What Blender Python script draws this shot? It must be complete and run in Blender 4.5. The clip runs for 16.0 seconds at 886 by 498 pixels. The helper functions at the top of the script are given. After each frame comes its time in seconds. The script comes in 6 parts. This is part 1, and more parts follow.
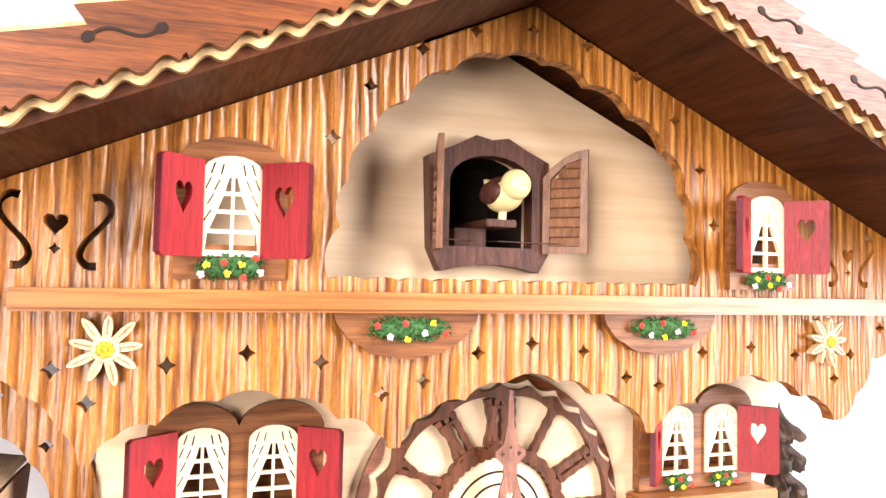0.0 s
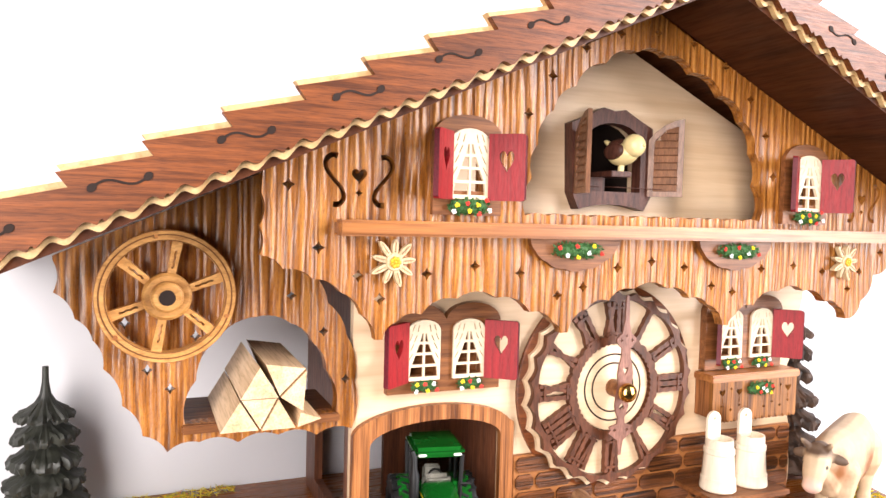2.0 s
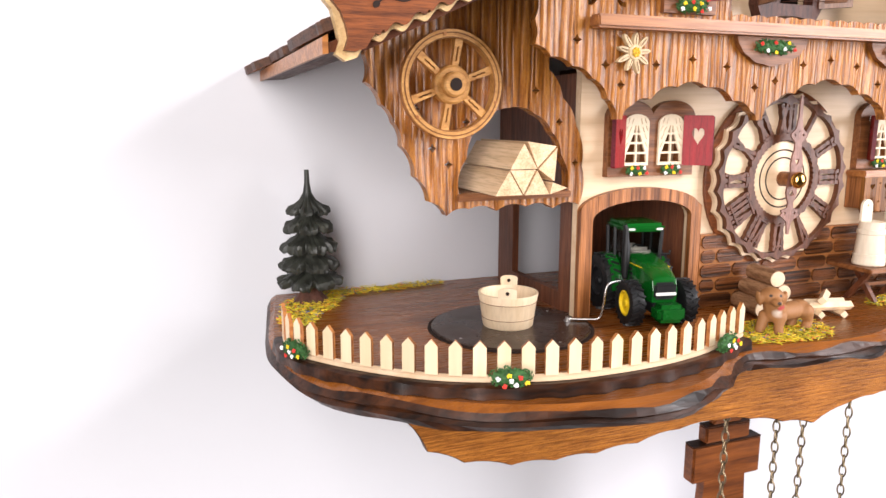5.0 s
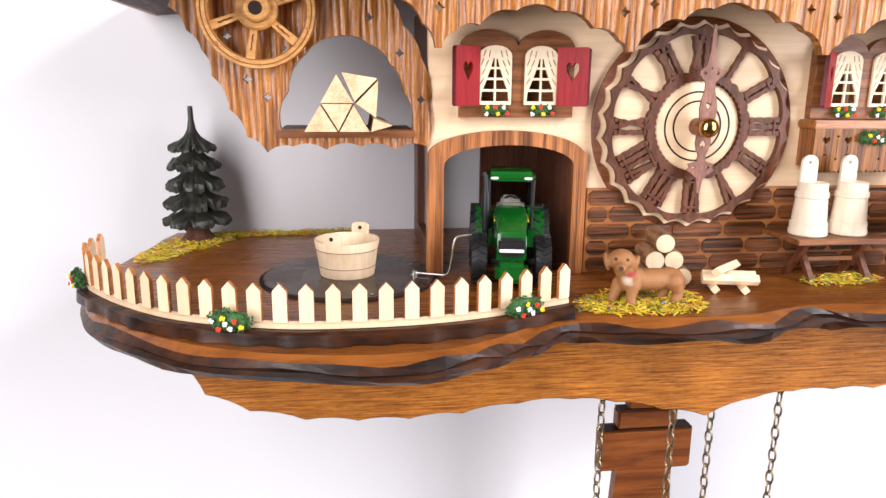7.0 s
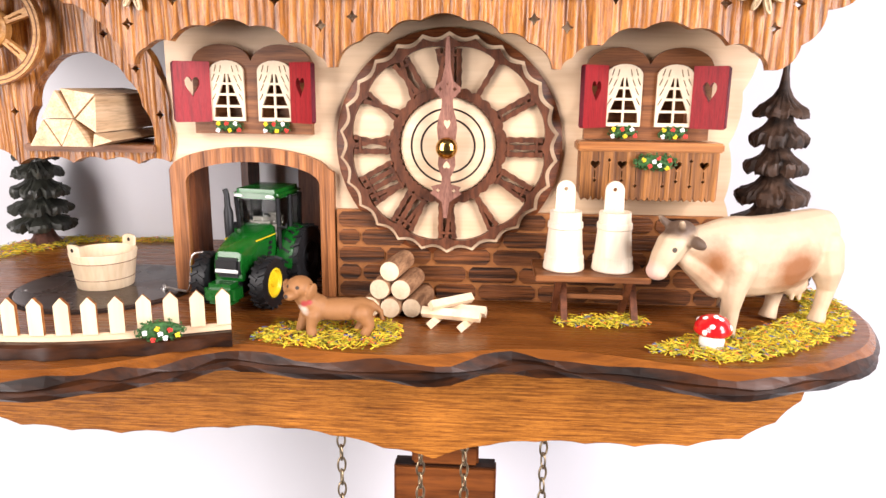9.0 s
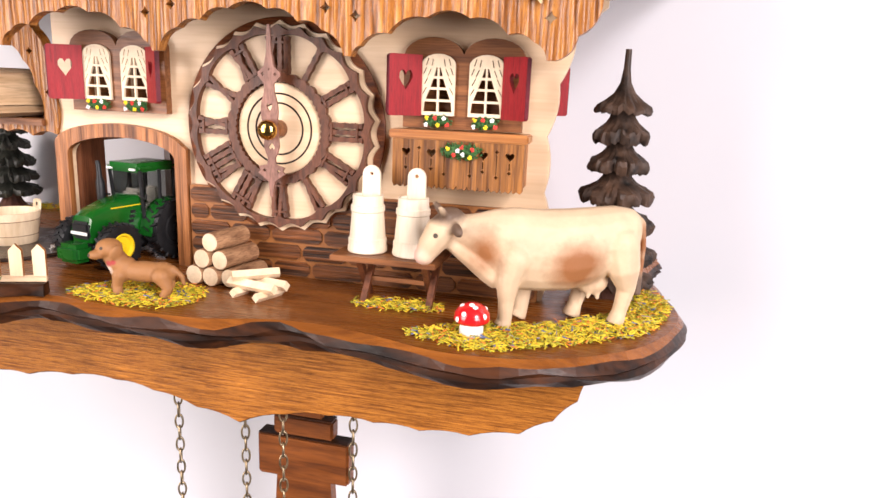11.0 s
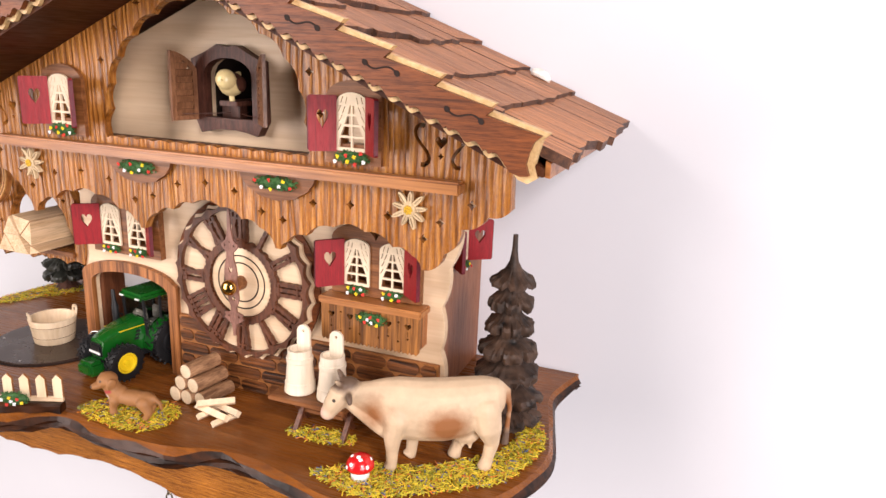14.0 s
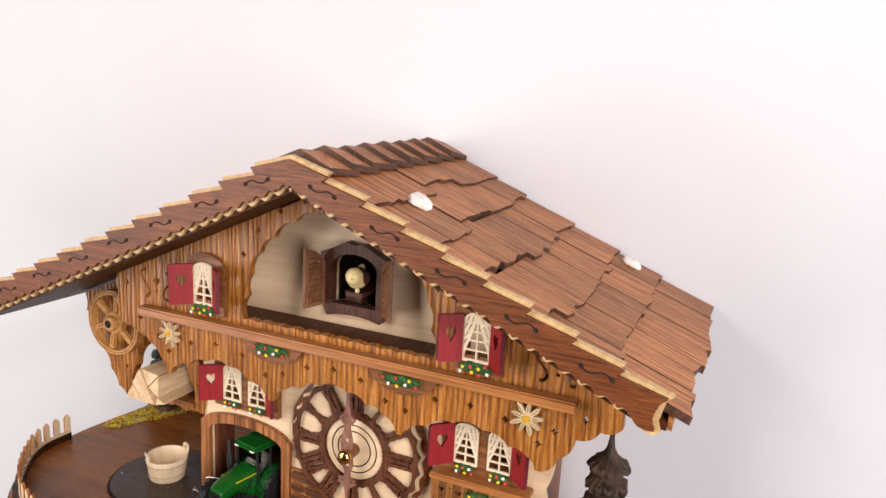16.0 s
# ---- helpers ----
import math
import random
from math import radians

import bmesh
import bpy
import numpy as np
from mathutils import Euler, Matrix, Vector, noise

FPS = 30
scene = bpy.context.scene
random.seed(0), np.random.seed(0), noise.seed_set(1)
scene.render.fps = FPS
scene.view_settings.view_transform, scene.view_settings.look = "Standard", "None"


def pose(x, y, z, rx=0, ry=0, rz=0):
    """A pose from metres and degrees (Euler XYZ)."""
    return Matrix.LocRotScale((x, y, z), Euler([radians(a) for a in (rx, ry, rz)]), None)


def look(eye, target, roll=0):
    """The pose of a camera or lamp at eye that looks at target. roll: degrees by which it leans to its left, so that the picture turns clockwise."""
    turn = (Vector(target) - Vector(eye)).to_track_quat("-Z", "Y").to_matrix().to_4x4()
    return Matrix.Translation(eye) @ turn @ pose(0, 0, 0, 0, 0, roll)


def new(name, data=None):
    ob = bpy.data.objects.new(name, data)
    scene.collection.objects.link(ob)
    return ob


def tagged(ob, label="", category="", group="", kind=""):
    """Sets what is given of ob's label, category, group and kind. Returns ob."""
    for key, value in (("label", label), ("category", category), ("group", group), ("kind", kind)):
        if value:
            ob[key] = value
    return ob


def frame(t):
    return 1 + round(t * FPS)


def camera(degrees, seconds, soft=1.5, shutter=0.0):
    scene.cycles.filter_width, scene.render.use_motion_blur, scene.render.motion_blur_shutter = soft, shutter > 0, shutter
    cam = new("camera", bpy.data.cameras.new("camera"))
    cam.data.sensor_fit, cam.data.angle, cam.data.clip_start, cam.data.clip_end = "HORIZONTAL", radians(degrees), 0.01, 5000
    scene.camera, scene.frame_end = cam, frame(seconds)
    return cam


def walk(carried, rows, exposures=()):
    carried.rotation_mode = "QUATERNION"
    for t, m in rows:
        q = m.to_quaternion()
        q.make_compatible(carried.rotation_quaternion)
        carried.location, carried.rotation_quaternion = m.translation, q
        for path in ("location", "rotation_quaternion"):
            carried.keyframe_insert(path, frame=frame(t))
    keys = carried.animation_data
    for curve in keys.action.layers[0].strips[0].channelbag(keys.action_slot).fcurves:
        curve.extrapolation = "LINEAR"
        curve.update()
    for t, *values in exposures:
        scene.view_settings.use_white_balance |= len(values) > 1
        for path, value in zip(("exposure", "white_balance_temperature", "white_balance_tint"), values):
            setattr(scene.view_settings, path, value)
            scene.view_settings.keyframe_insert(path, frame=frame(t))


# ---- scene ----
cam = camera(63.95, 16.0)
PATH = [
    (0, (-0.1231, -0.2819, 0.1802), (0.0432, 0.1890, 0.2038), 1.16),
    (0.5, (-0.1540, -0.3013, 0.1833), (0.0229, 0.1663, 0.1891), 1.46),
    (1, (-0.1845, -0.3195, 0.1851), (0.0050, 0.1432, 0.1782), 1.62),
    (1.5, (-0.2177, -0.3352, 0.1816), (-0.0243, 0.1256, 0.1679), 1.73),
    (2, (-0.2516, -0.3435, 0.1791), (-0.0566, 0.1162, 0.1558), 1.53),
    (2.5, (-0.2863, -0.3507, 0.1748), (-0.0894, 0.1080, 0.1453), 1.64),
    (3, (-0.3181, -0.3595, 0.1710), (-0.1225, 0.0983, 0.1250), 1.86),
    (3.5, (-0.3512, -0.3691, 0.1613), (-0.1596, 0.0886, 0.0999), 1.60),
    (4, (-0.3837, -0.3680, 0.1555), (-0.1931, 0.0871, 0.0745), 1.14),
    (4.2, (-0.3941, -0.3681, 0.1501), (-0.2052, 0.0870, 0.0655), 0.82),
    (6.3, (-0.2913, -0.3968, 0.0939), (-0.1747, 0.0782, -0.0098), 0.01),
    (6.5, (-0.2648, -0.3931, 0.1018), (-0.1606, 0.0832, -0.0088), 0.23),
    (7, (-0.1983, -0.3948, 0.1050), (-0.1322, 0.0876, -0.0088), 0.55),
    (7.5, (-0.1357, -0.3985, 0.1051), (-0.1073, 0.0864, -0.0135), 0.98),
    (8, (-0.0792, -0.3967, 0.1076), (-0.0754, 0.0881, -0.0150), 1.05),
    (8.5, (-0.0266, -0.3886, 0.1112), (-0.0405, 0.0967, -0.0082), 0.84),
    (9, (0.0215, -0.3842, 0.1138), (-0.0075, 0.1020, 0.0011), 0.64),
    (9.5, (0.0671, -0.3798, 0.1110), (0.0189, 0.1058, 0.0022), 0.69),
    (10, (0.1082, -0.3742, 0.1078), (0.0366, 0.1088, 0.0002), 1.42),
    (10.2, (0.1251, -0.3729, 0.1068), (0.0445, 0.1088, -0.0003), 1.64),
    (12.5, (0.2764, -0.3767, 0.1474), (0.1127, 0.0777, 0.0177), 1.66),
    (13, (0.2956, -0.3793, 0.1775), (0.1267, 0.0716, 0.0426), 1.13),
    (13.5, (0.3009, -0.3890, 0.2096), (0.1328, 0.0623, 0.0750), 1.53),
    (14, (0.3010, -0.3982, 0.2431), (0.1293, 0.0521, 0.1098), 2.27),
    (14.5, (0.3002, -0.4071, 0.2736), (0.1244, 0.0435, 0.1469), 2.89),
    (15, (0.2954, -0.4173, 0.3022), (0.1136, 0.0333, 0.1839), 3.27),
    (15.5, (0.2810, -0.4288, 0.3285), (0.0916, 0.0201, 0.2162), 3.52),
    (16, (0.2513, -0.4410, 0.3526), (0.0595, 0.0080, 0.2451), 3.23),
]
walk(cam, [(t, look(eye, target, roll)) for t, eye, target, roll in PATH],
     exposures=[(0, 0.90, 6450, 13), (1.5, 0.62, 6380, 13), (3, 0.40, 6300, 12), (4.2, 0.22, 6250, 12), (6.5, 0.10, 6150, 13), (8, 0.26, 6250, 14), (9.5, 0.36, 6400, 16), (12.5, -0.05, 6550, 17), (14, -0.14, 6550, 17), (16, -0.44, 6500, 13)])

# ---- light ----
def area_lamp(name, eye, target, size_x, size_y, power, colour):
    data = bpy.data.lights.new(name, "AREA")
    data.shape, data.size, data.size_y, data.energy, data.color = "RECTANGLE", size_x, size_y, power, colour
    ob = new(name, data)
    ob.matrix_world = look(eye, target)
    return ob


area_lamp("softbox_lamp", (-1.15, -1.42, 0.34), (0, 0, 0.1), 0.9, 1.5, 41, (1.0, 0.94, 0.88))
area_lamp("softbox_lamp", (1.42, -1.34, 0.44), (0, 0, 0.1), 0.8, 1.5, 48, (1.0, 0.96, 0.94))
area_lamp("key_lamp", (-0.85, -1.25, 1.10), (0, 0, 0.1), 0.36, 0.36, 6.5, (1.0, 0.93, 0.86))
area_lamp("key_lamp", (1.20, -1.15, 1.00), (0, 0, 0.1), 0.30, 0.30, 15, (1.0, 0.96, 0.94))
world = bpy.data.worlds.new("room_air")
world.use_nodes = True
world.node_tree.nodes["Background"].inputs[0].default_value = (1, 0.98, 0.97, 1)
world.node_tree.nodes["Background"].inputs[1].default_value = 0.3
scene.world = world


# ---- materials ----
def material(name):
    m = bpy.data.materials.new(name)
    m.use_nodes = True
    return m, m.node_tree, m.node_tree.nodes["Principled BSDF"]


def ramp(tree, source, stops):
    node = tree.nodes.new("ShaderNodeValToRGB")
    els = node.color_ramp.elements
    while len(els) < len(stops):
        els.new(0.5)
    for el, (place, colour) in zip(els, stops):
        el.position, el.color = place, (*colour, 1)
    tree.links.new(source, node.inputs[0])
    return node.outputs[0]


def coords(tree, scale, shift=True):
    tc = tree.nodes.new("ShaderNodeTexCoord")
    mp = tree.nodes.new("ShaderNodeMapping")
    mp.inputs["Scale"].default_value = scale
    tree.links.new(tc.outputs["Object"], mp.inputs[0])
    if shift:
        info = tree.nodes.new("ShaderNodeObjectInfo")
        mul = tree.nodes.new("ShaderNodeMath")
        mul.operation = "MULTIPLY"
        mul.inputs[1].default_value = 37.0
        tree.links.new(info.outputs["Random"], mul.inputs[0])
        tree.links.new(mul.outputs[0], mp.inputs["Location"])
    return mp.outputs[0]


def noise_of(tree, vector, scale, detail=3.0, rough=0.55, distort=0.0):
    n = tree.nodes.new("ShaderNodeTexNoise")
    n.inputs["Scale"].default_value, n.inputs["Detail"].default_value = scale, detail
    n.inputs["Roughness"].default_value, n.inputs["Distortion"].default_value = rough, distort
    tree.links.new(vector, n.inputs["Vector"])
    return n.outputs["Fac"]


def mix(tree, mode, fac, a, b):
    n = tree.nodes.new("ShaderNodeMix")
    n.data_type, n.blend_type = "RGBA", mode
    for sock, value in ((n.inputs[0], fac), (n.inputs[6], a), (n.inputs[7], b)):
        if isinstance(value, bpy.types.NodeSocket):
            tree.links.new(value, sock)
        elif isinstance(value, tuple):
            sock.default_value = (*value, 1)
        else:
            sock.default_value = value
    return n.outputs[2]


def bump(tree, bsdf, height, strength, distance):
    b = tree.nodes.new("ShaderNodeBump")
    b.inputs["Strength"].default_value, b.inputs["Distance"].default_value = strength, distance
    tree.links.new(height, b.inputs["Height"])
    tree.links.new(b.outputs[0], bsdf.inputs["Normal"])


def wood(name, dark, light, grain="z", stripe=350.0, stretch=0.06, rough=0.4, relief=0.3, depth=0.0006, coat=0.15, lo=0.35, hi=0.68, pore=0.7, tone_by=0.8, each_by=0.35, shine=0.5):
    """Stained wood whose grain runs along one axis."""
    m, tree, bsdf = material(name)
    scale = [1.0, 1.0, 1.0]
    scale["xyz".index(grain)] = stretch
    v = coords(tree, scale)
    coarse = noise_of(tree, v, stripe, 3, 0.6, 0.4)
    middle = tuple((a * 0.45 + b * 0.55) for a, b in zip(dark, light))
    base = ramp(tree, coarse, [(lo, dark), ((lo + hi) / 2, middle), (hi, light)])
    fine = noise_of(tree, v, stripe * 5, 2, 0.6)
    pores = ramp(tree, fine, [(0.36, (0.55, 0.5, 0.45)), (0.52, (1, 1, 1))])
    base = mix(tree, "MULTIPLY", pore, base, pores)
    blotch = noise_of(tree, coords(tree, (1, 1, 1)), 30, 2)
    tone = ramp(tree, blotch, [(0.3, (0.78, 0.76, 0.74)), (0.7, (1.12, 1.1, 1.08))])
    base = mix(tree, "MULTIPLY", tone_by, base, tone)
    info = tree.nodes.new("ShaderNodeObjectInfo")
    each = ramp(tree, info.outputs["Random"], [(0.0, (0.80, 0.79, 0.78)), (1.0, (1.16, 1.14, 1.12))])
    base = mix(tree, "MULTIPLY", each_by, base, each)
    tree.links.new(base, bsdf.inputs["Base Color"])
    gloss = ramp(tree, fine, [(0.3, (rough + 0.12,) * 3), (0.7, (rough - 0.06,) * 3)])
    tree.links.new(gloss, bsdf.inputs["Roughness"])
    bsdf.inputs["Coat Weight"].default_value, bsdf.inputs["Coat Roughness"].default_value = coat, 0.25
    bsdf.inputs["Specular IOR Level"].default_value = shine
    both = tree.nodes.new("ShaderNodeMath")
    both.operation = "MULTIPLY_ADD"
    both.inputs[1].default_value = 0.25
    tree.links.new(fine, both.inputs[0])
    tree.links.new(coarse, both.inputs[2])
    bump(tree, bsdf, both.outputs[0], relief, depth)
    return m


def plain(name, colour, rough=0.5, metal=0.0, var=0.12, scale=220.0, relief=0.1, coat=0.0, depth=0.0003):
    """Paint, metal or plastic with fine uneven tone and relief."""
    m, tree, bsdf = material(name)
    v = coords(tree, (1, 1, 1))
    n = noise_of(tree, v, scale, 4)
    a, b = tuple(c * (1 - var) for c in colour), tuple(min(1, c * (1 + var)) for c in colour)
    tree.links.new(ramp(tree, n, [(0.3, a), (0.7, b)]), bsdf.inputs["Base Color"])
    tree.links.new(ramp(tree, noise_of(tree, v, scale / 4, 3), [(0.3, (rough - 0.07,) * 3), (0.7, (rough + 0.1,) * 3)]), bsdf.inputs["Roughness"])
    bsdf.inputs["Metallic"].default_value, bsdf.inputs["Coat Weight"].default_value = metal, coat
    bsdf.inputs["Specular IOR Level"].default_value = 0.5 if metal or coat else 0.32
    bump(tree, bsdf, n, relief, depth)
    return m


def brushed(name, dark, middle, light, pitch):
    """Deeply brushed oak: wandering upright ribs with broken, shiny crests."""
    m, tree, bsdf = material(name)
    v = coords(tree, (1, 1, 0.10))
    wave = tree.nodes.new("ShaderNodeTexWave")
    wave.bands_direction = "X"
    wave.inputs["Scale"].default_value = 2 * math.pi / 20 / pitch
    wave.inputs["Distortion"].default_value, wave.inputs["Detail"].default_value = 9.0, 3.0
    wave.inputs["Detail Scale"].default_value, wave.inputs["Detail Roughness"].default_value = 1.3, 0.6
    tree.links.new(v, wave.inputs["Vector"])
    streak = noise_of(tree, coords(tree, (1, 1, 0.05)), 620, 3, 0.65, 0.5)
    flake = noise_of(tree, coords(tree, (1, 1, 0.22)), 1300, 3, 0.7)
    both = tree.nodes.new("ShaderNodeMath")
    both.operation = "MULTIPLY_ADD"
    both.inputs[1].default_value = 0.22
    tree.links.new(wave.outputs["Fac"], both.inputs[0])
    tree.links.new(streak, both.inputs[2])
    # Waves in the ramp add groove shade and crest sheen beside bleached wood.
    base = ramp(tree, both.outputs[0], [(0.36, dark), (0.58, middle), (0.86, light)])
    base = mix(tree, "MULTIPLY", 0.85, base, ramp(tree, flake, [(0.34, (0.64, 0.56, 0.48)), (0.52, (1, 1, 1)), (0.72, (1.12, 1.1, 1.06))]))
    blotch = noise_of(tree, coords(tree, (1, 1, 0.5)), 26, 3)
    base = mix(tree, "MULTIPLY", 1.0, base, ramp(tree, blotch, [(0.32, (0.74, 0.70, 0.66)), (0.66, (1.12, 1.1, 1.06))]))
    tree.links.new(base, bsdf.inputs["Base Color"])
    tree.links.new(ramp(tree, flake, [(0.3, (0.42,) * 3), (0.65, (0.25,) * 3)]), bsdf.inputs["Roughness"])
    bsdf.inputs["Specular IOR Level"].default_value = 0.5
    high = tree.nodes.new("ShaderNodeMath")
    high.operation = "MULTIPLY_ADD"
    high.inputs[1].default_value = 0.22
    tree.links.new(flake, high.inputs[0])
    tree.links.new(wave.outputs["Fac"], high.inputs[2])
    bump(tree, bsdf, high.outputs[0], 1.0, 0.00042)
    return m


RIBBED = brushed("brushed_oak", (0.120, 0.037, 0.006), (0.340, 0.120, 0.018), (0.58, 0.260, 0.064), 0.0046)
RIB_DARK = wood("ribbed_walnut", (0.120, 0.036, 0.008), (0.46, 0.180, 0.058), "z", 330, 0.03, 0.42, 0.9, 0.0006, 0.0, 0.36, 0.64, 0.7, 0.8, 0.0, 0.4)
BALCONY = wood("golden_ribbed_board", (0.085, 0.027, 0.006), (0.37, 0.150, 0.036), "z", 330, 0.03, 0.42, 0.9, 0.0006, 0.0, 0.36, 0.64, 0.8, 0.8, 0.0, 0.4)
FASCIA = wood("mahogany_fascia", (0.070, 0.018, 0.005), (0.260, 0.076, 0.021), "x", 600, 0.05, 0.42, 0.4, 0.0005, 0.0, 0.30, 0.72, 0.8, 0.8, 0.1, 0.38)
MAPLE = wood("pale_maple", (0.62, 0.425, 0.255), (0.76, 0.575, 0.385), "x", 110, 0.05, 0.45, 0.04, 0.0002, 0.05, 0.3, 0.7, 0.10, 0.35)
MAPLE_UP = wood("pale_maple_upright", (0.72, 0.55, 0.34), (0.82, 0.66, 0.45), "z", 110, 0.05, 0.45, 0.04, 0.0002, 0.05, 0.3, 0.7, 0.10, 0.3)
EDGE = wood("pale_cut_edge", (0.55, 0.34, 0.14), (0.72, 0.50, 0.25), "y", 300, 0.2, 0.5, 0.1, 0.0002, 0.0, 0.35, 0.68, 0.25, 0.5)
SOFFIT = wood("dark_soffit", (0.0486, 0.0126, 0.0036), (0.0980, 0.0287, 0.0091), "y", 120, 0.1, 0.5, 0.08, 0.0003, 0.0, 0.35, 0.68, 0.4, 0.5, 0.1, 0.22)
SHINGLE = wood("walnut_shingle", (0.215, 0.070, 0.024), (0.68, 0.295, 0.120), "x", 520, 0.035, 0.5, 0.9, 0.0010, 0.0, 0.34, 0.66, 0.9, 0.8, 1.0, 0.4)
DECK = wood("walnut_deck", (0.175, 0.054, 0.010), (0.29, 0.096, 0.018), "x", 110, 0.06, 0.25, 0.05, 0.0003, 0.0, 0.35, 0.68, 0.5, 0.6, 0.1, 0.32)
SKIRT = wood("oak_skirt", (0.175, 0.052, 0.007), (0.50, 0.188, 0.028), "x", 1000, 0.04, 0.42, 0.7, 0.0005, 0.0, 0.35, 0.66, 1.0, 1.0, 0.0, 0.25)
BARK = wood("dark_bark_edge", (0.0110, 0.0039, 0.0017), (0.0863, 0.0277, 0.0090), "x", 110, 0.12, 0.38, 0.3, 0.0006, 0.0, 0.38, 0.78, 0.5, 0.7, 0.1, 0.28)
# Beech darkened to carry the shade inside the gateway.
BROWN = wood("brown_beech", (0.0833, 0.0252, 0.0098), (0.1928, 0.0630, 0.0248), "z", 300, 0.06, 0.45, 0.2, 0.0004, 0.1)
BROWN_X = wood("brown_beech_level", (0.135, 0.045, 0.013), (0.28, 0.108, 0.036), "x", 330, 0.05, 0.42, 0.2, 0.0004, 0.0, 0.35, 0.68, 0.6, 0.6, 0.2, 0.38)
DIAL = wood("dial_brown", (0.060, 0.019, 0.008), (0.150, 0.050, 0.022), "z", 300, 0.2, 0.42, 0.3, 0.0004, 0.05, 0.35, 0.68, 0.6, 0.6, 0.1, 0.32)
BEAM = wood("honey_beam", (0.281, 0.093, 0.023), (0.527, 0.217, 0.063), "x", 260, 0.03, 0.36, 0.15, 0.0003, 0.15, 0.35, 0.68, 0.4, 0.6)
WHEEL = wood("amber_wheel_wood", (0.44, 0.195, 0.045), (0.68, 0.355, 0.110), "x", 260, 0.3, 0.45, 0.2, 0.0003, 0.0, 0.35, 0.68, 0.45, 0.5, 0.1, 0.45)
BEECH = wood("raw_beech", (0.72, 0.54, 0.34), (0.84, 0.68, 0.48), "z", 130, 0.1, 0.55, 0.06, 0.0003, 0.0, 0.3, 0.7, 0.15, 0.35)
RED = wood("red_stain", (0.21, 0.004, 0.008), (0.36, 0.008, 0.014), "z", 700, 0.08, 0.50, 0.3, 0.0003, 0.0, 0.3, 0.7, 0.4, 0.4, 0.2, 0.4)
RED_EDGE = plain("dark_red_edge", (0.12, 0.010, 0.018), 0.5, 0, 0.3, 900, 0.4)
# Paler beech copy; light on the outer side wall is in its colour.
SIDE_LIT = wood("lit_side_beech", (0.2250, 0.0765, 0.0306), (0.3600, 0.1350, 0.0576), "z", 420, 0.04, 0.45, 0.3, 0.0004, 0.0, 0.35, 0.68, 0.6, 0.6, 0.1, 0.5)
# Shade inside hollows, gaps and grooves, given as a near-black colour.
HOLLOW_SHADE = plain("hollow_shade", (0.020, 0.010, 0.007), 0.8, 0, 0.2)
CUCKOO = wood("cuckoo_door_brown", (0.050, 0.017, 0.011), (0.115, 0.042, 0.027), "z", 500, 0.15, 0.45, 0.4, 0.0003, 0.0, 0.35, 0.68, 0.6, 0.6, 0.1, 0.3)
LOUVRE = wood("louvre_brown", (0.1575, 0.0638, 0.0285), (0.2880, 0.1320, 0.0640), "z", 500, 0.15, 0.4, 0.2, 0.0003, 0.1)
BRASS = plain("polished_brass", (0.80, 0.50, 0.14), 0.16, 1, 0.1)
CHAIN = plain("aged_brass_chain", (0.34, 0.26, 0.16), 0.35, 1, 0.2)
STEEL = plain("bright_wire", (0.62, 0.60, 0.58), 0.28, 1, 0.1)
BLACK = plain("black_rubber", (0.012, 0.012, 0.013), 0.45, 0, 0.3)
BLACKGLOSS = plain("black_lacquer", (0.045, 0.026, 0.019), 0.26, 0, 0.2, 200, 0.03, 0.0)
GREEN = plain("tractor_green", (0.0045, 0.0938, 0.0097), 0.24, 0, 0.08, 150, 0.02, 0.3)
YELLOW = plain("tractor_yellow", (0.85, 0.60, 0.015), 0.3, 0, 0.06)
CREAM = plain("cream_paint", (0.80, 0.64, 0.31), 0.35, 0, 0.08, 200, 0.05, 0.2)
WHITE = plain("white_paint", (0.85, 0.83, 0.80), 0.4, 0, 0.05)
STONE = plain("white_stone", (0.82, 0.78, 0.72), 0.7, 0, 0.1, 300, 0.5)
LEAF = plain("flower_leaf", (0.040, 0.115, 0.030), 0.6, 0, 0.5, 700, 0.4)
PETAL_RED = plain("red_petal", (0.66, 0.045, 0.030), 0.5, 0, 0.2)
PETAL_YELLOW = plain("yellow_petal", (0.88, 0.62, 0.020), 0.5, 0, 0.15)
PETAL_WHITE = plain("white_petal", (0.88, 0.88, 0.85), 0.5, 0, 0.05)
FIR = plain("carved_fir_paint", (0.024, 0.025, 0.019), 0.5, 0, 0.6, 110, 0.7, 0.05, 0.0012)
FIR_BROWN = plain("carved_fir_paint_brown", (0.044, 0.024, 0.015), 0.55, 0, 0.9, 110, 0.9, 0.0, 0.0016)
CURTAIN = plain("cream_sash_paint", (0.76, 0.62, 0.44), 0.5, 0, 0.08)
# Near-black colour for unseen room faces, set low to cut bounce fill.
LOW_BOUNCE = plain("low_bounce_paint", (0.045, 0.044, 0.043), 0.85, 0, 0.03, 8, 0.05, 0, 0.0004)
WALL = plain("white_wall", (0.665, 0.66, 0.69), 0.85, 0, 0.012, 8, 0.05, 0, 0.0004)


# ---- building tools ----
def mesh_of(bm, name):
    bmesh.ops.recalc_face_normals(bm, faces=bm.faces)
    me = bpy.data.meshes.new(name)
    bm.to_mesh(me)
    bm.free()
    return me


def smooth(ob, degrees=35):
    me = ob.data
    bm = bmesh.new()
    bm.from_mesh(me)
    for f in bm.faces:
        f.smooth = True
    limit = math.radians(degrees)
    for e in bm.edges:
        e.smooth = len(e.link_faces) == 2 and e.calc_face_angle(0) < limit
    bm.to_mesh(me)
    bm.free()
    return ob


